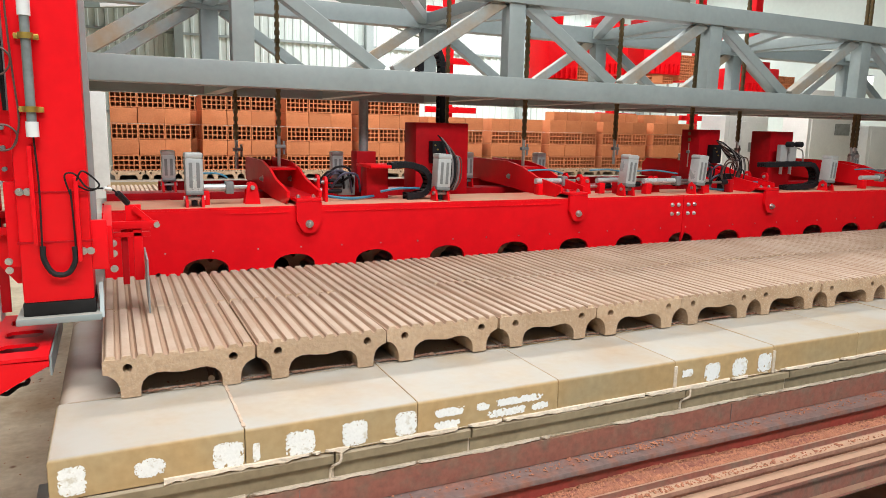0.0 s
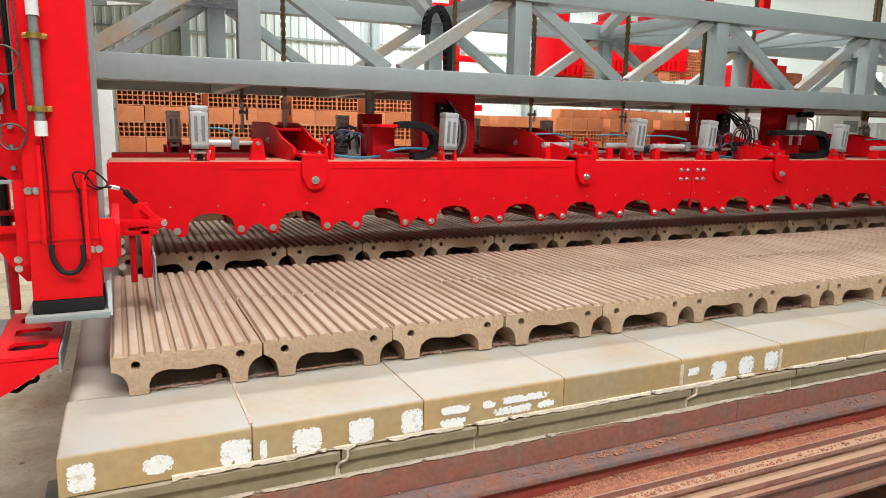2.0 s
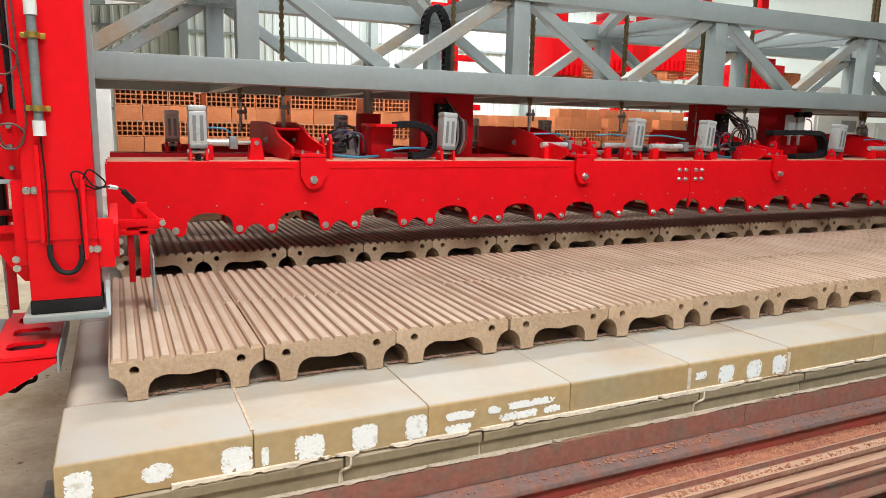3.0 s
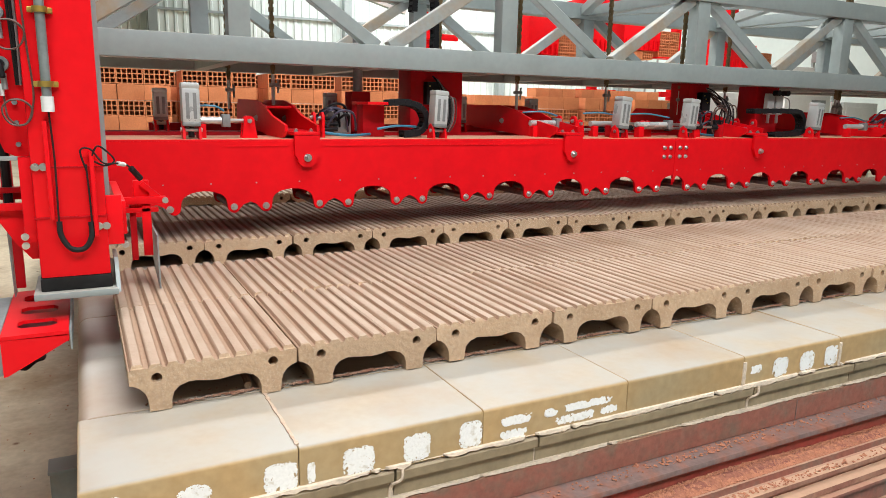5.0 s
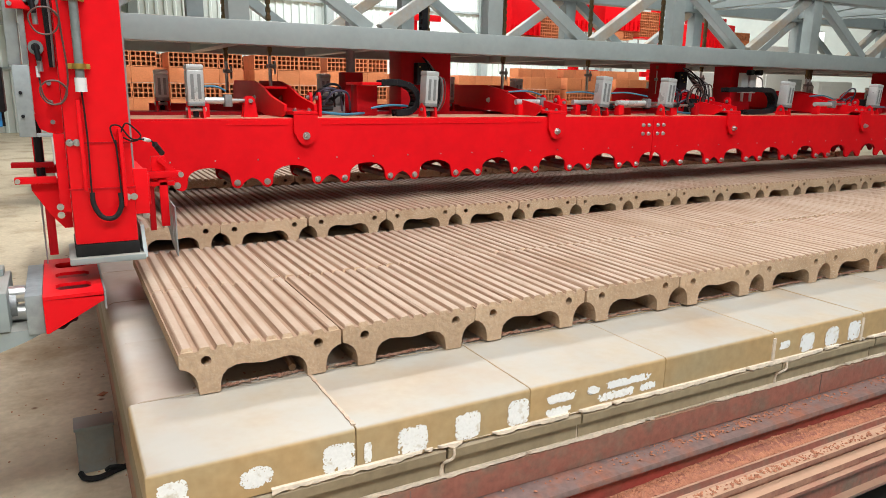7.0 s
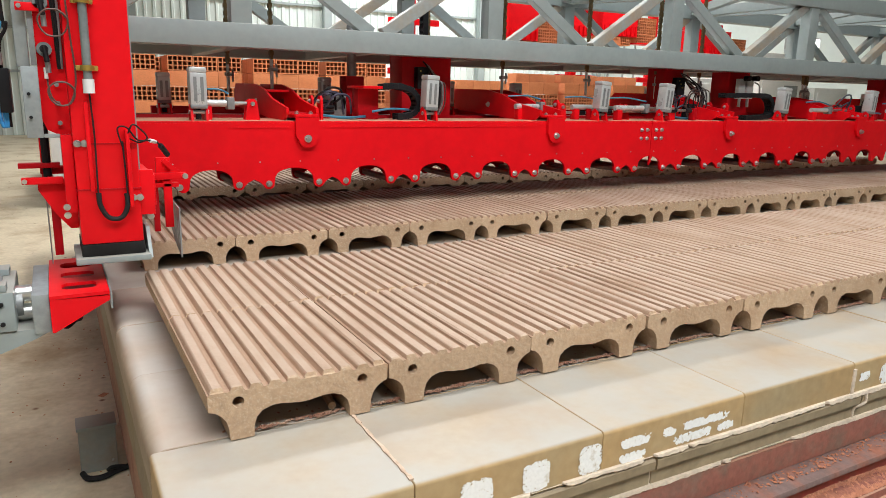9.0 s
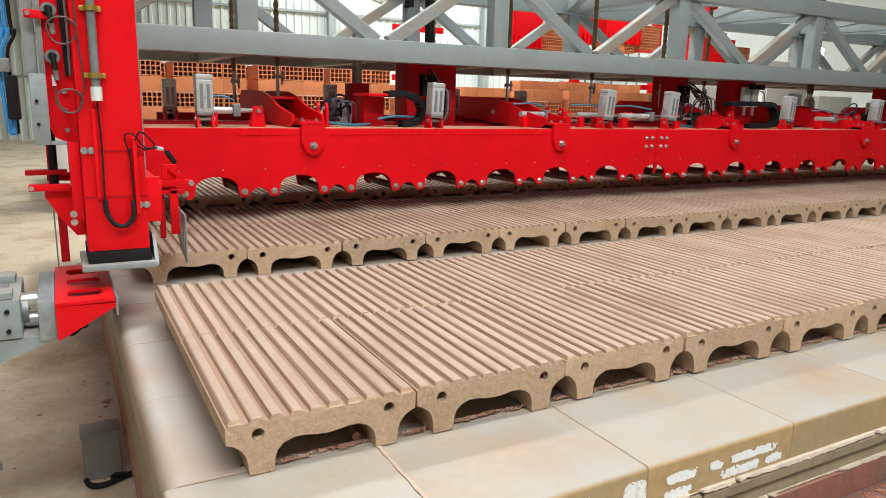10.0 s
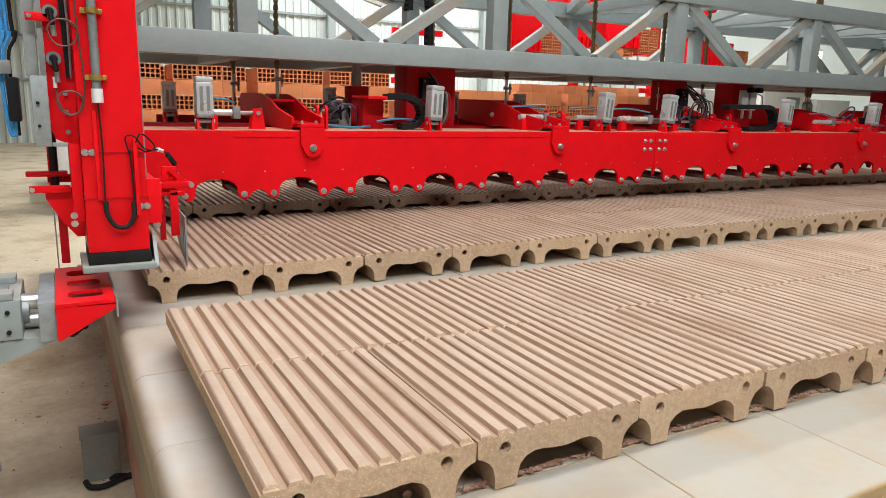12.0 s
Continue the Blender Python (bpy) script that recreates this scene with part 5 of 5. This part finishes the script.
slots = [[(-0.305, y0), (-0.29, y0 - 0.02), (-0.205, y0 - 0.02), (-0.19, y0), (-0.19, y0 + 0.05), (-0.205, y0 + 0.07), (-0.29, y0 + 0.07), (-0.305, y0 + 0.05)] for y0 in (0.09, 0.26, 0.43)]
part("shoe_top", plate(bmesh.new(), [[(-0.345, -0.008), (-0.155, -0.008), (-0.155, 0.58), (-0.345, 0.58)]] + slots, 1.106, 1.118, "z"), RED, stop)
# dark red sheet paints in the shade seen through the slots
part("shoe_floor", box(bmesh.new(), -0.343, -0.157, 0.013, 0.559, 1.075, 1.082), RED_DARK, stop)
part("shoe_liner", box(bmesh.new(), -0.153, -0.147, -0.0, 0.57, 1.05, 1.115), GALV, stop, "worn grey edge strip")
part("shoe_end", box(bmesh.new(), -0.40, -0.346, 0.02, 0.5, 0.98, 1.12, 0.004), GALV, stop, "grey end block")
bm = bmesh.new()
box(bm, -0.66, -0.45, 0.02, 0.36, 1.0, 1.14, 0.006)
part("slide_block", bm, GREY, stop, "pale grey slide block")
for z in (1.03, 1.10):
    part("block_bolt", cyl(bmesh.new(), (-0.49, 0.021, z), (-0.49, 0.012, z), 0.008, 8), BLACK, stop)
    part("slide_shaft", cyl(bmesh.new(), (-0.45, 0.15, z), (-0.40, 0.15, z), 0.03, 12), STEEL, stop)
for y0, y1 in ((0.022, 0.10), (0.27, 0.358)):
    part("block_rib", box(bmesh.new(), -0.655, -0.47, y0, y1, 1.141, 1.165, 0.004), GREY, stop, "raised grey rib")
# raised dark plate stands for the shade in the block's top recess
part("block_recess", box(bmesh.new(), -0.63, -0.49, 0.12, 0.25, 1.1405, 1.147, 0.002), ALU_DARK, stop, "dark plate painting in a shaded recess")
part("shaft_collar", cyl(bmesh.new(), (-0.452, 0.15, 1.065), (-0.43, 0.15, 1.065), 0.05, 16), ALU_DARK, stop, "dark shaft collar")
part("arm", plate(bmesh.new(), [[(-0.345, 0.985), (-0.41, 0.955), (-0.72, 0.85), (-0.95, 0.82), (-0.95, 0.995), (-0.345, 0.997)]], 0.03, 0.33), GREY, stop, "pale grey wedge arm")
part("arm_column", box(bmesh.new(), -1.2, -0.951, -0.02, 0.42, 0, 1.0, 0.01), GREY, stop)
part("arm_foot", plate(bmesh.new(), [[(-0.95, 0.0), (-0.66, 0.0), (-0.66, 0.03), (-0.95, 0.22)]], 1.1, 1.13), GREY, stop)
part("pivot_block", box(bmesh.new(), -0.26, -0.17, 0.60, 0.75, 0.985, 1.09, 0.006), GREY_DUST, stop)
part("stop_cable", hose(bmesh.new(), [(-0.32, 0.1, 0.985), (-0.30, 0.16, 0.95), (-0.27, 0.2, 0.96), (-0.25, 0.3, 0.94), (-0.28, 0.4, 0.97)], 0.008, 6), RUBBER, stop, "black cable")

# ---- sensor box on the floor ----
fbox = thing("floor_box", "small grey metal box on the dusty floor beside the rails", "junction box")
bm = bmesh.new()
box(bm, -0.306, -0.142, 0.80, 0.92, 0.0, 0.225, 0.008)
part("box_body", bm, GREY_DUST, fbox)
part("box_lid", box(bmesh.new(), -0.312, -0.136, 0.792, 0.93, 0.2255, 0.242, 0.004), GREY, fbox)
part("box_screw", cyl(bmesh.new(), (-0.165, 0.80, 0.05), (-0.165, 0.794, 0.05), 0.006, 8), STEEL, fbox)
bm = hose(bmesh.new(), [(-0.30, 0.775, 0.02), (-0.28, 0.72, 0.018), (-0.22, 0.70, 0.02), (-0.14, 0.74, 0.02), (-0.02, 0.78, 0.02), (0.2, 0.85, 0.02)], 0.014, 8)
single("floor_cable", bm, RUBBER, "thick black cable lying on the floor", "cable")
bm = hose(bmesh.new(), [(-0.19, 0.76, 0.02), (-0.17, 0.72, 0.05), (-0.12, 0.74, 0.03), (-0.05, 0.72, 0.02)], 0.010, 8)
single("floor_cable", bm, RUBBER, "thin black cable lying on the floor", "cable")
rnd = random.Random(4)
bm = grains(bmesh.new(), [(-0.155, 1.72, 0.01, 0.02, 0.3, 1.8)] + [(rnd.uniform(-1.5, -0.05), rnd.uniform(-0.3, 3.5), 0.002, rnd.uniform(0.002, 0.007), rnd.random() * 6, rnd.uniform(1, 2)) for i in range(190)])
single("floor_crumbs", bm, RUBBLE, "brick crumbs scattered on the floor", "rubble", kind="stuff")
# rail for the car
for x in (0.55, 8.95):
    single("rail", box(bmesh.new(), x - 0.03, x + 0.03, -9, 16, 0.001, 0.012), STEEL, "worn steel floor rail", "rail", group="floor rails", kind="structure")

# ---- stacks of hollow bricks behind ----
BKW, BKH, BKD = 0.4, 0.25, 0.4


def hole_brick():
    """A brick seen end on: a grid of square perforations."""
    bm = bmesh.new()
    w, h = BKW - 0.006, BKH - 0.006
    cols, rows, wall = 5, 3, 0.016
    loops = [[(0, 0), (w, 0), (w, h), (0, h)]]
    cw, ch = (w - wall * (cols + 1)) / cols, (h - wall * (rows + 1)) / rows
    for i in range(cols):
        for j in range(rows):
            x, z = wall + i * (cw + wall), wall + j * (ch + wall)
            loops.append([(x, z), (x + cw, z), (x + cw, z + ch), (x, z + ch)])
    plate(bm, loops, 0, BKD - 0.01)
    box(bm, 0.004, w - 0.004, BKD * 0.6, BKD * 0.6 + 0.01, 0.004, h - 0.004)
    return mesh_of("brick", bm, CLAY)


def plain_brick():
    bm = bmesh.new()
    w, h = BKW - 0.006, BKH - 0.006
    box(bm, 0, w, 0, BKD - 0.01, 0, h, 0.004)
    for k in range(5):
        z = h * (k + 0.7) / 5.5
        box(bm, 0.012, w - 0.012, -0.0015, 0.002, z, z + 0.006)
    return mesh_of("brick", bm, CLAY)


HOLED, PLAIN = hole_brick(), plain_brick()


def brick_stack(x, y, z, rows, deep=1, first=0):
    st = thing("brick_stack", "stack of orange hollow clay bricks on kiln supports", "brick stack", (x, y, z), "brick stacks")
    for r in range(rows):
        for i in range(3):
            for d in range(deep):
                rnd = random.Random(r * 17 + i * 5 + d + int(x * 10))
                shared("brick", HOLED if (r + first) % 2 == 0 else PLAIN, st, (i * BKW + rnd.uniform(-0.004, 0.004), d * BKD + rnd.uniform(-0.006, 0.006), r * BKH))
    return st


SY = 9.9
FAR_BASE = 1.095
for x, rows in ((0.08, 5), (1.46, 5), (2.86, 5), (4.18, 5), (5.56, 4), (6.95, 4), (8.33, 4), (9.70, 4), (11.1, 4)):
    brick_stack(x, SY, FAR_BASE, rows, 2)
for x, rows in ((0.75, 5), (2.15, 5), (3.52, 4), (4.9, 4), (6.3, 3)):
    brick_stack(x, SY + 1.0, FAR_BASE, rows, 1)
for x, rows in ((9.9, 5), (11.3, 5), (12.7, 5)):
    brick_stack(x, SY + 2.2, FAR_BASE, rows, 1, 1)
far_car = thing("kiln_car", "loaded kiln car standing behind the gantry", "kiln car")
part("deck", box(bmesh.new(), -0.15, 14.2, SY - 0.5, SY + 4.2, 0.70, 0.948, 0.01), DECK, far_car, "pale ceramic deck")
part("underframe", box(bmesh.new(), -0.05, 14.1, SY - 0.4, SY + 4.1, 0.15, 0.70), RUST, far_car, "rust-red steel frame")
for wx in (0.6, 13.4):
    part("wheel", cyl(bmesh.new(), (wx - 0.06, SY + 0.3, 0.16), (wx + 0.06, SY + 0.3, 0.16), 0.16, 20), STEEL, far_car)
for i in range(25):
    ob = new("kiln_batt", BATT_MESHES[i % 4])
    ob.matrix_basis = pose((0.05 + i * 0.5025) * K, (SY - 0.06) * K, 0.949 * K)
    tagged(ob, "beige refractory kiln support under the brick stacks", "kiln batt", "batts under the stacks")
    ob = new("kiln_batt", BATT_MESHES[(i + 1) % 4])
    ob.matrix_basis = pose((0.05 + i * 0.5025) * K, (SY + 0.61) * K, 0.949 * K)
    tagged(ob, "beige refractory kiln support under the brick stacks", "kiln batt", "batts under the stacks")

# ---- brick handling heads and machines far behind ----
def handling_head(x0, x1, y, z0, z1, bricks=True):
    """A red gripping head with ribs, a drive on top and bricks held below."""
    head = thing("handling_head", "red brick gripping head hanging with bricks", "gripper head", group="handling heads")
    part("head_box", box(bmesh.new(), x0, x1, y, y + 1.0, z0, z1, 0.02), RED, head)
    n = int((x1 - x0) / 0.16)
    for i in range(n):
        xx = x0 + (i + 0.5) * (x1 - x0) / n
        part("rib", box(bmesh.new(), xx - 0.02, xx + 0.02, y - 0.06, y - 0.001, z0 + 0.02, z0 + 0.3), RED, head)
    part("stem", box(bmesh.new(), (x0 + x1) / 2 - 0.15, (x0 + x1) / 2 + 0.15, y + 0.3, y + 0.6, z1, HZ + 0.01, 0.01), RED, head)
    part("drive", box(bmesh.new(), x0 + 0.1, x1 - 0.2, y + 0.2, y + 0.8, z1 + 0.02, z1 + 0.22, 0.02), RED_DARK, head)
    if bricks:
        for i in range(int((x1 - x0) / BKW)):
            shared("brick", PLAIN if i % 2 else HOLED, head, (x0 + i * BKW, y + 0.05, z0 - BKH * 1.0 - 0.004))
        for i in range(2):
            for j in range(3):
                shared("brick", HOLED, head, (x1 + 0.02 + i * BKW, y + 0.05, z0 + (j - 0.6) * BKH))
        part("brick_shelf", box(bmesh.new(), x1 - 0.01, x1 + 0.85, y, y + 0.5, z0 - 0.75 * BKH, z0 - 0.61 * BKH), RED, head)
    return head


handling_head(12.75, 13.6, 14.0, 3.5, 4.9, False)
handling_head(14.2, 15.6, 14.0, 3.6, 4.95)
handling_head(10.9, 11.9, 14.0, 3.3, 4.5)
handling_head(18.2, 19.8, 14.0, 3.2, 4.0)
for x in (8.4, 14.05, 17.4):
    post = thing("machine_post", "red machine post with cross arms", "machine post", group="machine posts")
    part("post", box(bmesh.new(), x, x + 0.25, 15.2, 15.45, 0, 6.2, 0.02), RED, post)
    for z in (2.3, 3.6, 4.9):
        part("cross_arm", box(bmesh.new(), x - 0.6, x + 0.9, 15.05, 15.19, z, z + 0.16, 0.01), RED, post)
for x, w, h in ((13.9, 1.5, 2.35), (16.9, 1.9, 3.1), (19.4, 1.6, 2.2)):
    cab = thing("control_cabinet", "white machine cabinet with dark window", "cabinet", group="machine cabinets")
    part("cabinet_body", box(bmesh.new(), x, x + w, 10.5, 11.3, 0, h, 0.03), WHITE, cab)
    part("cabinet_door", box(bmesh.new(), x + 0.12, x + w - 0.12, 10.48, 10.499, 0.2, h * 0.94, 0.008), WHITE, cab)
    part("cabinet_window", box(bmesh.new(), x + w * 0.55, x + w - 0.25, 10.465, 10.479, h * 0.62, h * 0.72, 0.01), ALU_DARK, cab, "small dark panel")
roll = thing("paper_roll", "long brown paper roll on a machine stand", "roll")
part("roll_body", cyl(bmesh.new(), (11.2, 12.6, 1.87), (12.9, 11.6, 1.87), 0.16, 20), material("brown_paper", (0.42, 0.28, 0.14), 0.8), roll)
part("roll_stand", box(bmesh.new(), 11.6, 12.6, 11.9, 12.5, 0, 1.70), ALU_DARK, roll)
for x, z in ((20.95, 3.62), (22.15, 3.68)):
    lamp = thing("hall_lamp", "bright white floodlight on a grey pole", "lamp", group="hall lamps")
    part("lamp_case", box(bmesh.new(), x - 0.17, x + 0.17, 12.5, 12.7, z - 0.17, z + 0.17, 0.02), ALU_DARK, lamp)
    part("lamp_glass", box(bmesh.new(), x - 0.13, x + 0.13, 12.485, 12.499, z - 0.13, z + 0.13), LAMP_GLOW, lamp, "glowing lamp glass")
    part("lamp_pole", box(bmesh.new(), x - 0.04, x + 0.04, 12.701, 12.78, 0, z + 0.2), GREY, lamp)
for i in range(3):
    x = 15.5 + i * 1.2
    rack = thing("access_ladder", "pale steel ladder frame", "ladder", group="ladders")
    for dx in (0, 0.5):
        part("stile", box(bmesh.new(), x + dx, x + dx + 0.05, 17, 17.05, 0, 5.4), GREY, rack)
    for k in range(15):
        part("rung", box(bmesh.new(), x + 0.051, x + 0.499, 17.005, 17.045, 0.3 + k * 0.35, 0.34 + k * 0.35), GREY, rack)
single("white_pillar", box(bmesh.new(), -0.34, 0.03, 9.2, 9.5, 0, 2.7, 0.02), WHITE, "white painted pillar beside the brick stacks", "pillar")
# far left: pallets, pipes and a plinth
plinth = single("machine_plinth", box(bmesh.new(), -6, -1.5, 8.5, 10.5, 0, 0.5, 0.03), material("cream_plinth", (0.55, 0.47, 0.33), 0.8), "cream concrete plinth beside the far track", "plinth")
for i in range(3):
    single("sack", box(bmesh.new(), -2.2 - i * 0.9, -1.5 - i * 0.9, 7.6, 8.2, 0, 0.28, 0.1), RUST_PALE, "dusty brown sack on the floor", "sack", group="sacks")


# ---- what moves ----
def motions():
    lift = ((0, -0.245), (0.5, -0.189), (1, -0.116), (1.5, -0.043), (2.0, 0), (3.0, 0), (12.0, 0))
    walk(grip, [(t, pose(0, 0, z * K)) for t, z in lift])
    for ob in MOVING:
        base = ob.matrix_basis.copy()
        walk(ob, [(t, Matrix.Translation((0, y * K, 0)) @ base) for t, y in CAR_Y])


CAR_Y = ((0, 0), (2.55, 0), (2.8, -0.018), (3.0, -0.052), (3.5, -0.125), (5.5, -0.430), (6.0, -0.506), (6.5, -0.570), (8.5, -0.890), (9.0, -0.966), (9.5, -1.046), (10.0, -1.104), (10.5, -1.186), (11.0, -1.269), (11.5, -1.346), (12.0, -1.42))
motions()
